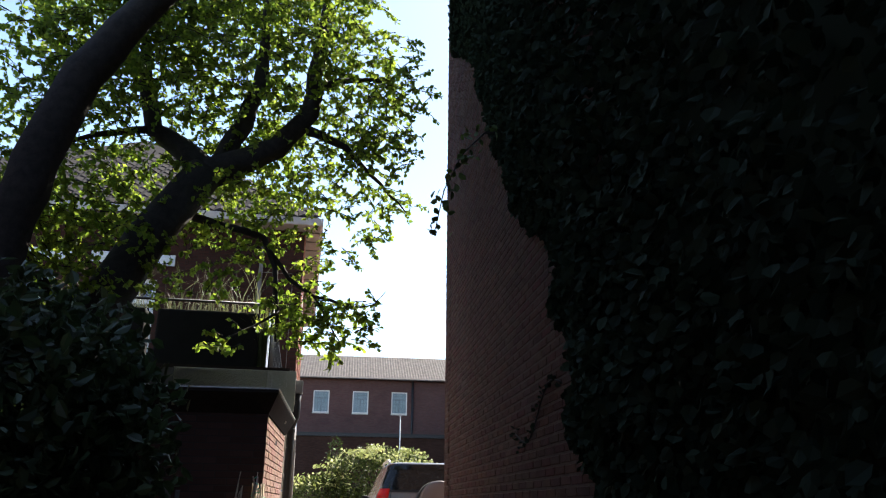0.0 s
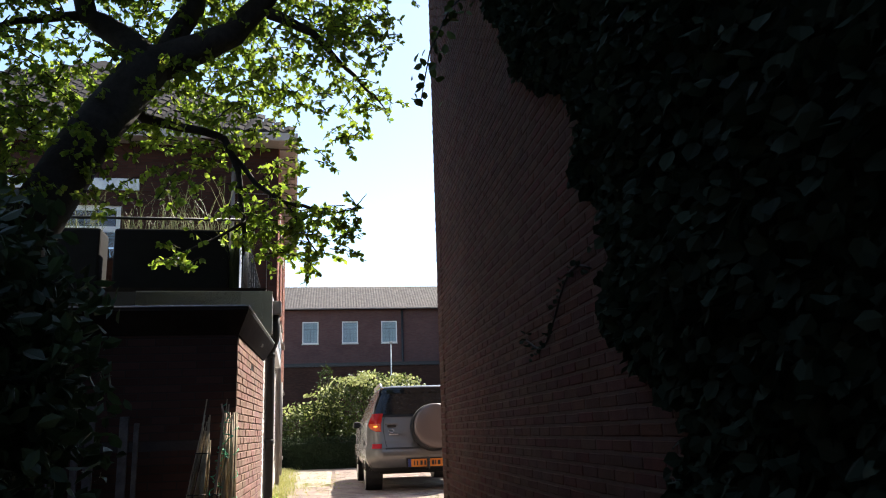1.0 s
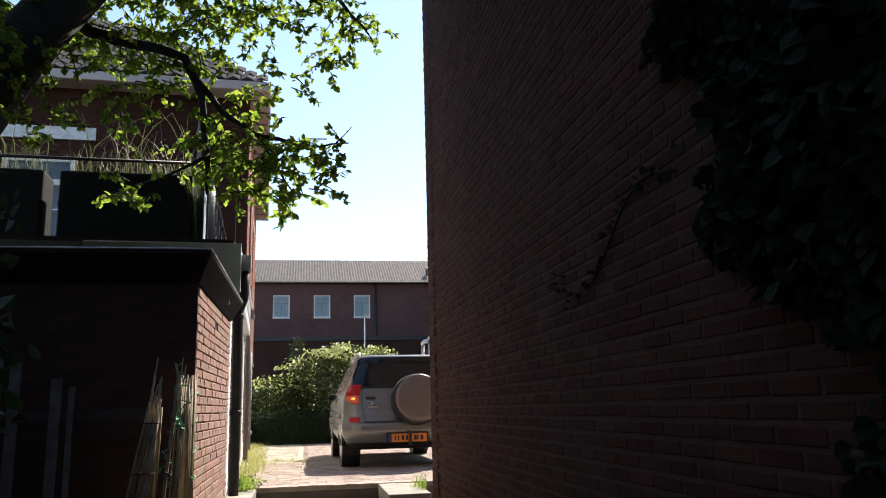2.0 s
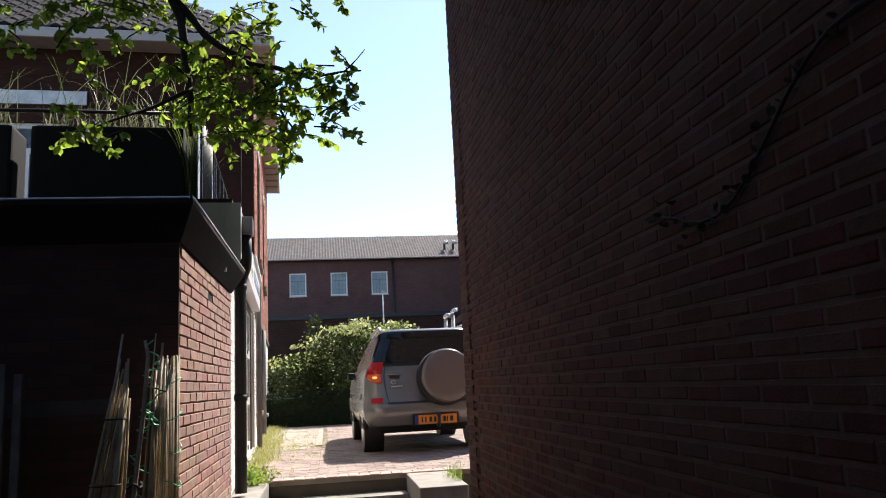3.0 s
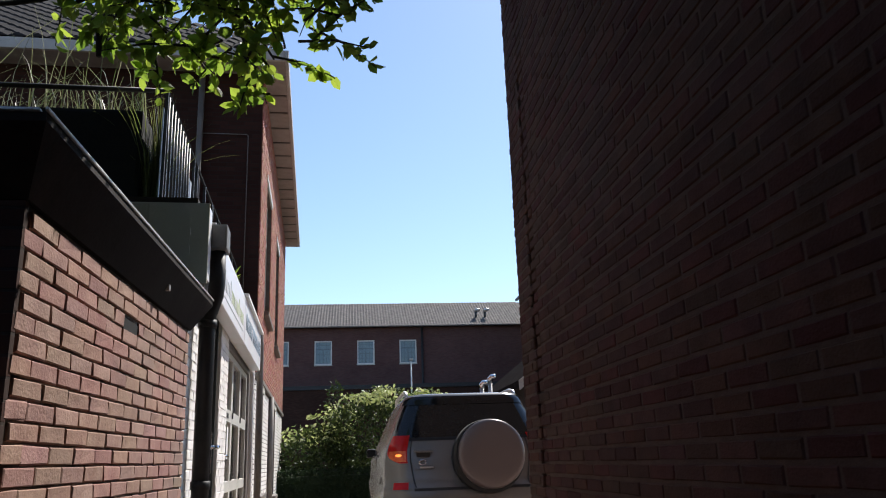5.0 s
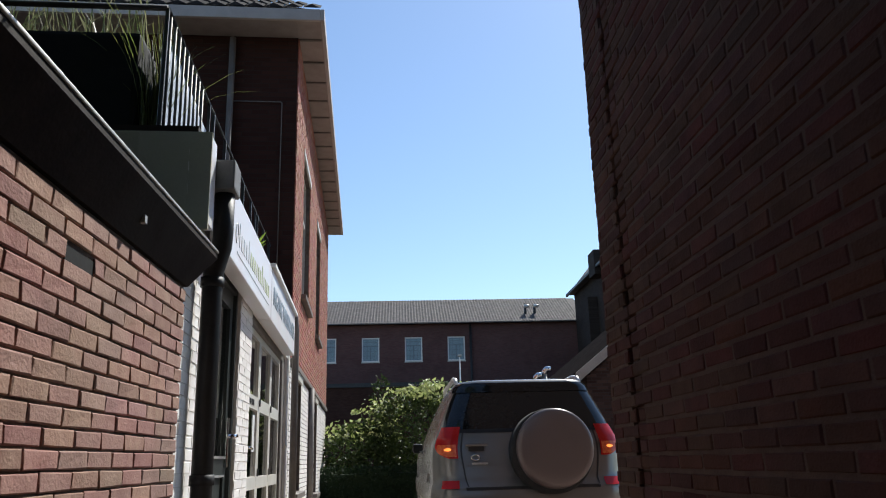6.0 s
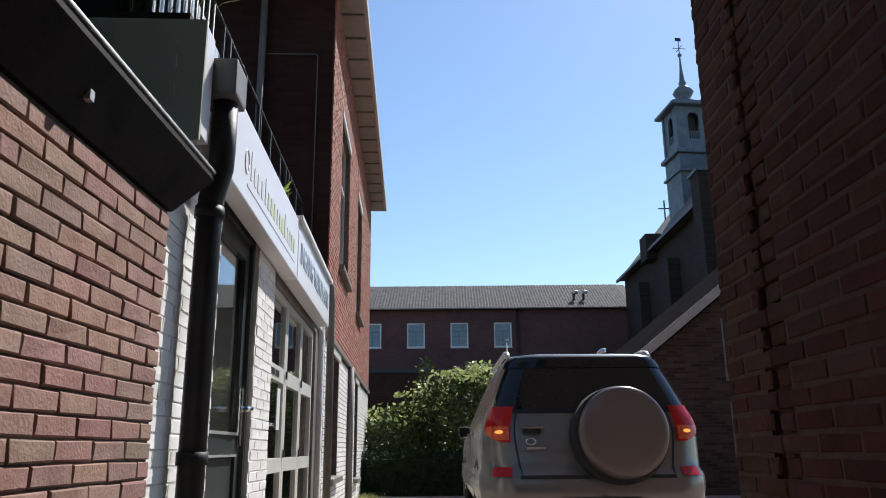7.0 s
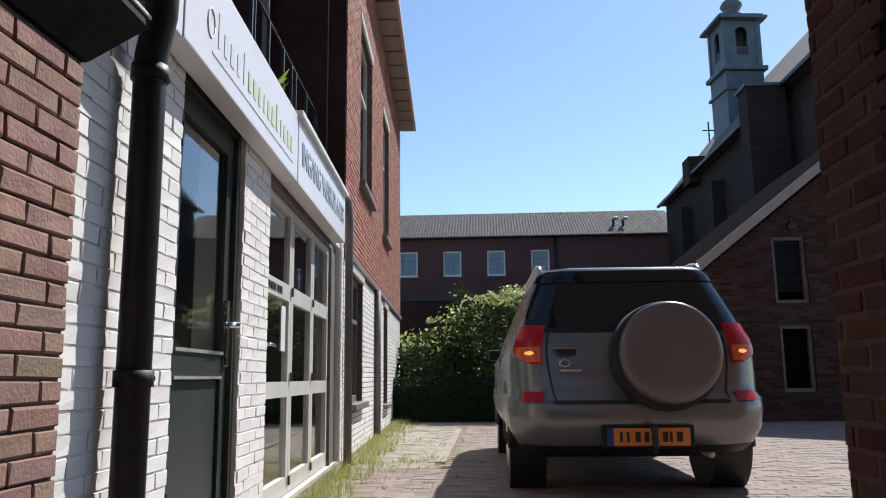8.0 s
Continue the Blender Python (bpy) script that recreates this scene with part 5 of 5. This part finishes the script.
for pts, rr in BOUGHS[1:]:
    fine_pts, fine_r = [], []
    for i in range(len(pts) - 1):
        for k in range(3):
            t = k / 3
            a, b = Vector(pts[i]), Vector(pts[i + 1])
            fine_pts.append(rel(a.lerp(b, t) + Vector(noise.noise_vector(a.lerp(b, t) * 3)) * .04))
            fine_r.append(rr[i] + (rr[i + 1] - rr[i]) * t)
    fine_pts.append(rel(pts[-1]))
    fine_r.append(rr[-1])
    part("limb", tube(bmesh.new(), fine_pts, fine_r, 8), M_bark, tree, "", True)
rng = np.random.RandomState(7)
CROWN = [((-1.3, 7.9, 6.1), (1.5, 1.2, 1.4), 950), ((-.8, 8.6, 7.3), (1.3, .8, .7), 420), ((.2, 8.5, 5.9), (.62, .55, .95), 170), ((.72, 9.1, 4.6), (.26, .22, .22), 14), ((-.3, 8.2, 4.6), (.4, .45, .4), 34), ((.62, 8.5, 6.0), (.36, .4, .85), 70), ((.36, 8.3, 5.0), (.45, .3, .55), 80), ((.34, 8.2, 4.05), (.28, .2, .35), 24), ((-.85, 8.8, 4.9), (.9, .45, .7), 200), ((-1.9, 8.3, 4.3), (.8, .45, .7), 120),
         ((-0.27, 7.88, 2.88), (0.47, 0.13, 0.40), 70), ((0.16, 7.85, 2.77), (0.24, 0.1, 0.24), 22), ((0.43, 7.83, 2.94), (0.11, 0.11, 0.11), 5), ((0.08, 7.85, 2.48), (0.17, 0.17, 0.13), 9), ((-1.0, 7.5, 2.45), (.2, .18, .14), 9), ((-0.52, 8.0, 3.61), (0.7, 0.25, 0.36), 40), ((-1.3, 7.7, 3.1), (.35, .3, .25), 14),
         ((-2.7, 7.6, 6.5), (1.3, 1.0, 1.0), 560), ((-2.6, 7.2, 5.4), (1.1, .6, 1.1), 300), ((-3.4, 7.2, 3.4), (.9, .9, .8), 150), ((-2.9, 7.4, 4.5), (1.1, 1.1, 1.3), 300), ((-2.6, 6.9, 3.2), (.9, .5, .7), 150), ((-1.1, 7.8, 4.0), (1.0, .7, .6), 90), ((-2.0, 7.5, 3.2), (.5, .5, .5), 40)]
spots, twig = [], bmesh.new()
for c, r, n in CROWN:
    for i in range(n):
        while True:
            q = rng.uniform(-1, 1, 3)
            if q @ q < 1:
                break
        p = Vector([c[k] + r[k] * q[k] for k in range(3)])
        d = Vector(rng.normal(size=3) * (1, 1, .5)).normalized() * rng.uniform(.18, .34)
        d.z -= .05
        tube(twig, [rel(p), rel(p + d * .5 + Vector((0, 0, .02))), rel(p + d)], [.006, .005, .002], 4, False)
        m = int(rng.randint(11, 21))
        for k in range(m):
            t = rng.uniform(.05, 1.0)
            ld = Vector(rng.normal(size=3)) + Vector((0, 0, -.5)) + d.normalized() * .6
            spots.append((rel(p + d * t), ld, rng.uniform(.042, .074)))
tagged(part("twig_growth", twig, M_bark, tree, "thin twigs"), kind="stuff")
crown = leaf_mesh("crown", spots, M_leaf, tree, "sunlit yellow-green leaves", wide=.62)


# ---------------- shrubs, hedge and ivy ----------------
def shrub(name, label, base, blobs, material, size, seed, stems=True, category="shrub"):
    t = thing(name, pose(*base), label, category)
    rg = np.random.RandomState(seed)
    sp = []
    for c, r, n in blobs:
        for i in range(n):
            q = rg.normal(size=3)
            q /= np.linalg.norm(q)
            q *= rg.uniform(.45, 1.0) ** .5 * (1 + .3 * noise.noise(Vector(q) * 3.5 + Vector(c)))
            p = Vector([c[k] + r[k] * q[k] for k in range(3)])
            if p.z < base[2] + .02:
                continue
            ld = Vector(q) * .6 + Vector(rg.normal(size=3)) * .6 + Vector((0, 0, -.15))
            sp.append((p - Vector(base), ld, rg.uniform(*size)))
    leaf_mesh("foliage", sp, material, t, seed=seed, wide=.5)
    if stems:
        for k in range(7):
            a = rg.uniform(0, 6.28)
            c, r, n = blobs[k % len(blobs)]
            top = Vector((c[0] + r[0] * .5 * math.cos(a), c[1] + r[1] * .5 * math.sin(a), c[2] + .2)) - Vector(base)
            part("stem", tube(bmesh.new(), [(top.x * .25, top.y * .25, 0), (top.x * .6, top.y * .6, top.z * .55), top], [.03, .022, .01], 6), M_bark, t, "", True)
    return t


bush = shrub("flowering_shrub", "large rounded shrub, sunlight put into its paler top leaves", (.5, 23.6, -.06),
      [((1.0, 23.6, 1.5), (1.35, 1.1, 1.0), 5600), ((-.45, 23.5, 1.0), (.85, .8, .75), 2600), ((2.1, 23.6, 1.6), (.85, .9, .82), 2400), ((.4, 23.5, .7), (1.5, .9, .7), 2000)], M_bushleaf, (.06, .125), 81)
# Paler leaves laid over the top stand for the sun falling there.
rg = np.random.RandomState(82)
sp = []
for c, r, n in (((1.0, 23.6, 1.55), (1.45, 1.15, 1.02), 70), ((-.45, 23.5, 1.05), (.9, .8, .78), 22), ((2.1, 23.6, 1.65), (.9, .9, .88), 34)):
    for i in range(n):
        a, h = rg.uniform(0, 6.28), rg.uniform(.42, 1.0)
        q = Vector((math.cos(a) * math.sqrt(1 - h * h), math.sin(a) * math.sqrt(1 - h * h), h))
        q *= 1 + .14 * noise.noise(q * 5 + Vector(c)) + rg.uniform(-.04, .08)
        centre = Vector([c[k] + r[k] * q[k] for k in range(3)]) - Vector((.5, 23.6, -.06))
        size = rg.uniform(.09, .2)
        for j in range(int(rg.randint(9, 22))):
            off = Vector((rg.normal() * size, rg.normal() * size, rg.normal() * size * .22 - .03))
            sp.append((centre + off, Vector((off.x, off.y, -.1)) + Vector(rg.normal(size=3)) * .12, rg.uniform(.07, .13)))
leaf_mesh("sun_toned_growth", sp, M_bushtop, bush, "top leaves coloured pale yellow-green for the sun on them", wide=.5)
shrub("thin_shrub", "thin dark shrub behind the flowering one", (-.2, 26.5, -.06), [((-.1, 26.5, 2.5), (.25, .25, .6), 300)], M_bushleaf, (.06, .11), 85)
hedge = thing("clipped_hedge", pose(.8, 22.4, -.06), "low clipped dark hedge along the yard", "hedge")
rg = np.random.RandomState(83)
sp = []
for i in range(9000):
    x, y, z = rg.uniform(-2.15, 3.4), rg.uniform(-.3, .35), rg.uniform(0, .82)
    f = rg.randint(3)
    if f == 0:
        y = -.32 + rg.uniform(-.04, .04)
    elif f == 1:
        z = .82 + rg.uniform(-.05, .05)
    sp.append(((x, y, z), rg.normal(size=3) + (0, -.4, .3), rg.uniform(.04, .075)))
leaf_mesh("foliage", sp, M_hedge, hedge, seed=84)
part("core", boxed(-2.1, 3.35, -.22, .3, .0, .74, .05), M_hedge, hedge, "dense dark inner twigs")

dark = thing("garden_bush", pose(-1.75, 4.2, LOW), "dark overgrown garden bush in shade", "bush")
rg = np.random.RandomState(87)
sp = []
for c, r, n in (((0, 0, 1.25), (1.02, .9, 1.4), 8000), ((-.6, .4, 1.95), (.8, .8, .85), 3000), ((.28, 0, 1.8), (.72, .7, .75), 4200), ((-.5, -.9, .9), (.8, .8, 1.0), 2200)):
    for i in range(n):
        q = rg.normal(size=3)
        q /= np.linalg.norm(q)
        q *= rg.uniform(.3, 1.0) ** .5 * (1 + .25 * noise.noise(Vector(q) * 2.5))
        p = Vector([c[k] + r[k] * q[k] for k in range(3)])
        if p.z > .02:
            sp.append((p, rg.normal(size=3), rg.uniform(.05, .11)))
leaf_mesh("foliage", sp, M_gardenleaf, dark, seed=88)
part("stem", tube(bmesh.new(), [(0, 0, 0), (-.1, .1, 1.2), (-.4, .3, 2.3)], [.07, .05, .02], 8), M_bark, dark, "", True)

ivy = thing("wall_ivy", pose(RX, 0, LOW), "thick ivy hanging on the brick wall, leaves coloured dark for shade", "ivy")
rg = np.random.RandomState(89)
sp = []


def ivy_edge(z):
    """How far along the wall the ivy reaches at a height over the yard."""
    return 3.6 + .5 * max(0, z - 1.0) + .28 * max(0, z - 2.2) ** 1.3 + .45 * noise.noise(Vector((z * 1.7, .3, 0))) + .2 * noise.noise(Vector((z * 6, 1.3, 0)))


for i in range(42000):
    z = rg.uniform(-.5, 7.2)
    e = ivy_edge(z)
    y = e - abs(rg.exponential(1.9)) + rg.uniform(-.1, .1)
    if y < -3.5:
        continue
    thick = .06 + .3 * (1 - math.exp(-(e - y) * .9)) * (0.6 + .8 * noise.noise(Vector((y * 1.1, z * 1.1, 5))) ** 2)
    x = -rg.uniform(.01, thick)
    sp.append(((x, y, z - LOW), Vector((-.5, rg.normal() * .6, -.7 + rg.normal() * .5)), rg.uniform(.035, .075)))
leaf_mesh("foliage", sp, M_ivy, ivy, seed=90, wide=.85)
# Dark sheet hides the wall and stands for shade between the leaves.
part("dark_backing", boxed(-.035, -.012, -3.6, 3.2, 0, 7.8), M_ivy, ivy, "dark sheet behind the leaves for the shade between them")
tend = [(-.012, 4.2 + 1.3 * t, 2.1 - .25 * t + .1 * math.sin(t * 7)) for t in np.linspace(0, 1, 14)]
part("tendril", tube(bmesh.new(), tend, .006, 5), M_bark, ivy, "", True)
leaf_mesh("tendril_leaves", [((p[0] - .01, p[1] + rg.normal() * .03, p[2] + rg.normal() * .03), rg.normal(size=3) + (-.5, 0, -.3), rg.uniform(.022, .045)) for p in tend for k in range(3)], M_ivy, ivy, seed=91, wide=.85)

shoot = [(-.02, 5.4, 4.35), (-.25, 5.35, 4.3), (-.45, 5.25, 4.05), (-.6, 5.18, 3.7), (-.67, 5.15, 3.35)]
part("shoot", tube(bmesh.new(), shoot, [.01, .009, .007, .005, .003], 5), M_bark, ivy, "", True)
leaf_mesh("shoot_leaves", [(Vector(shoot[k]).lerp(Vector(shoot[k + 1]), rg.uniform(0, 1)) + Vector(rg.normal(size=3)) * .05, rg.normal(size=3) + (0, 0, -.5), rg.uniform(.05, .085)) for k in range(4) for j in range(16)], M_bushleaf, ivy, seed=92, wide=.7)

# ---------------- fence, canes and reed rolls ----------------
fence = thing("old_paling_fence", pose(-3.6, 7.0, LOW), "dark weathered paling fence before the shed", "fence")
rg = random.Random(5)
for k in range(15):
    x = .05 + k * .165 + rg.uniform(-.05, .05)
    part("pale", boxed(x, x + rg.uniform(.03, .07), -.012, .012, .05, 1.66 + rg.uniform(-.2, .14), .004), M_oldwood, fence)
for z in (.45, 1.3):
    part("rail", boxed(0, 2.85, .014, .05, z, z + .07), M_darkwood, fence)


def bundle(label, base, foot, top, n, height, tight, seed):
    """Canes from a foot spread to a top, gathered near the top."""
    t = thing("cane_bundle", pose(*base), label, "canes", "bundles of canes")
    rg = random.Random(seed)
    for k in range(n):
        x0, y0 = rg.uniform(-foot, foot), rg.uniform(-.05, .05)
        h = height * (rg.uniform(.86, 1.0) if k else 1.07)
        x1, y1 = top[0] + x0 * tight + rg.uniform(-.012, .012), top[1] + y0 * .5
        bend = rg.uniform(-.02, .02)
        pts = [(x0 + (x1 - x0) * q + bend * math.sin(q * 3.1), y0 + (y1 - y0) * q, h * q) for q in (0, .25, .5, .75, 1)]
        r = rg.uniform(.005, .009)
        part("cane", tube(bmesh.new(), pts, [r, r, r * .95, r * .85, r * .6], 5), M_cane, t, "", True)
    return t


b1 = bundle("leaning bundle of thin dry canes by the shed", (-.83, 6.58, LOW), .105, (.165, .08), 32, 1.55, .14, 3)
for z in (1.0, 1.28):
    q = z / 1.55
    part("binding", tube(bmesh.new(), [(.165 * q + (.105 * (1 - q) + .03) * math.cos(a), .08 * q + .055 * math.sin(a), z) for a in np.linspace(0, 2 * math.pi, 14)], .004, 4), M_bark, b1, "dark string binding")
b2 = bundle("loose bundle of canes tied with green wire", (-.55, 6.62, LOW), .06, (.03, .1), 15, 1.55, .5, 4)
rod = thing("garden_stake", pose(-.575, 6.46, LOW), "single crooked bark-covered stake leaning on the shed", "stake")
part("stick", tube(bmesh.new(), [(-.02, 0, 0), (.005, .02, .45), (-.01, .05, .9), (.02, .09, 1.3), (.03, .12, 1.55), (.012, .13, 1.62)], [.012, .012, .011, .010, .009, .006], 7), M_cane, rod, "", True)
part("knot", tube(bmesh.new(), [(.03 * math.cos(a) - .005, .06 + .02 * math.sin(a), 1.0 + .012 * math.sin(3 * a)) for a in np.linspace(0, 2 * math.pi, 12)], .006, 5), M_bark, rod)
rod2 = thing("garden_stake", pose(-.58, 6.84, LOW), "single weathered stake standing behind the canes", "stake")
part("stick", tube(bmesh.new(), [(0, 0, 0), (.01, .04, .6), (0, .08, 1.2), (.02, .12, 1.63)], [.011, .010, .010, .006], 7), M_cane, rod2, "", True)
reed = thing("reed_mat_roll", pose(-.572, 7.18, LOW), "rolled reed mat bound with green wire", "reed mat")
rg = random.Random(8)
for k in range(60):
    a, r = rg.uniform(0, 6.28), .058 * math.sqrt(rg.uniform(.3, 1.0))
    part("reed", tube(bmesh.new(), [(r * math.cos(a), r * math.sin(a), 0), (r * math.cos(a + .05), r * math.sin(a + .05), 1.55 * rg.uniform(.95, 1.02))], rg.uniform(.004, .0075), 5), M_cane, reed)
for k in range(9):
    part("wire", tube(bmesh.new(), [(.066 * math.cos(a), .066 * math.sin(a), .15 + k * .16 + .012 * math.sin(a * 2 + k) + .02 * math.sin(a + k)) for a in np.linspace(0, 2 * math.pi, 20)], .0032, 4), M_greenwire if k > 2 else M_zinc, reed, "green binding wire")
tie = thing("garden_tie", pose(-.53, 6.60, 0), "tangled green plastic garden tie on the canes", "tie")
rg = random.Random(18)
for z0, n, x in ((1.12, 40, .0), (.82, 34, -.03), (.55, 30, -.05)):
    pts, p = [], Vector((x, 0, z0))
    for k in range(n):
        pts.append(tuple(p))
        p = p + Vector((rg.uniform(-.03, .03) + (x - p.x) * .3, rg.uniform(-.012, .012) - p.y * .3, -.008 + rg.uniform(-.014, .012)))
    part("strand", tube(bmesh.new(), pts, .0036, 4), M_greenwire, tie, "", True)


# ---------------- weeds and grass along the walls ----------------
def tufts(name, label, spots_, material, h, seed, category="grass"):
    rg = np.random.RandomState(seed)
    V, F = [], []
    for bx, by in spots_:
        for i in range(9):
            hh, ang, lean = rg.uniform(*h), rg.uniform(0, 6.28), rg.uniform(.2, .9)
            d = Vector((math.cos(ang), math.sin(ang), 0))
            s = Vector((-d.y, d.x, 0)) * rg.uniform(.002, .0045)
            b = Vector((bx + rg.normal() * .03, by + rg.normal() * .03, -.01))
            pts = [b + d * lean * hh * t * t + Vector((0, 0, hh * (t - .35 * t * t * lean))) for t in (0, .5, 1)]
            k = len(V)
            V += [q + s * (1 - .45 * j) * e for j, q in enumerate(pts) for e in (-1, 1)]
            F += [(k, k + 1, k + 3, k + 2), (k + 2, k + 3, k + 5, k + 4)]
    me = bpy.data.meshes.new(name)
    me.from_pydata(V, [], F)
    me.materials.append(material)
    return tagged(new(name, me), label, category, "", "stuff")


def wall_x(y):
    return HX - math.tan(radians(HZ)) * (y - HY)


rg = np.random.RandomState(95)
strip = [(wall_x(y) + .03 + abs(rg.normal()) * .16, y) for y in rg.uniform(11.6, 23.0, 520)]
tufts("grass_strip", "dry yellowing grass along the wall foot", strip, M_grass, (.04, .16), 96)
patchy = [(rg.normal() * .4 - .35, 15.4 + rg.normal() * .25) for k in range(110)] + [(rg.uniform(-.6, .3), rg.uniform(13, 19)) for k in range(70)]
tufts("grass_patch", "short dry grass in the paving joints", patchy, M_grass, (.02, .07), 97)
weed = [(-.62 + rg.normal() * .12, 10.9 + rg.normal() * .16) for k in range(46)]
tufts("weeds", "fresh green weeds at the wall corner", weed, M_weed, (.05, .2), 98, "weeds")
sp = [((-.6 + rg.normal() * .13, 10.9 + rg.normal() * .17, abs(rg.normal()) * .08), rg.normal(size=3) + (0, 0, .6), rg.uniform(.025, .055)) for k in range(620)]
tagged(leaf_mesh("weed_leaves", sp, M_weed, seed=99, wide=.7), "broad-leaved green weeds at wall corner", "weeds", "", "stuff")
weed2 = [(1.4 + rg.normal() * .03, 10.4 + rg.normal() * .3) for k in range(9)]
tufts("weeds", "thin weeds at the foot of the wall", weed2, M_weed, (.05, .22), 100, "weeds")
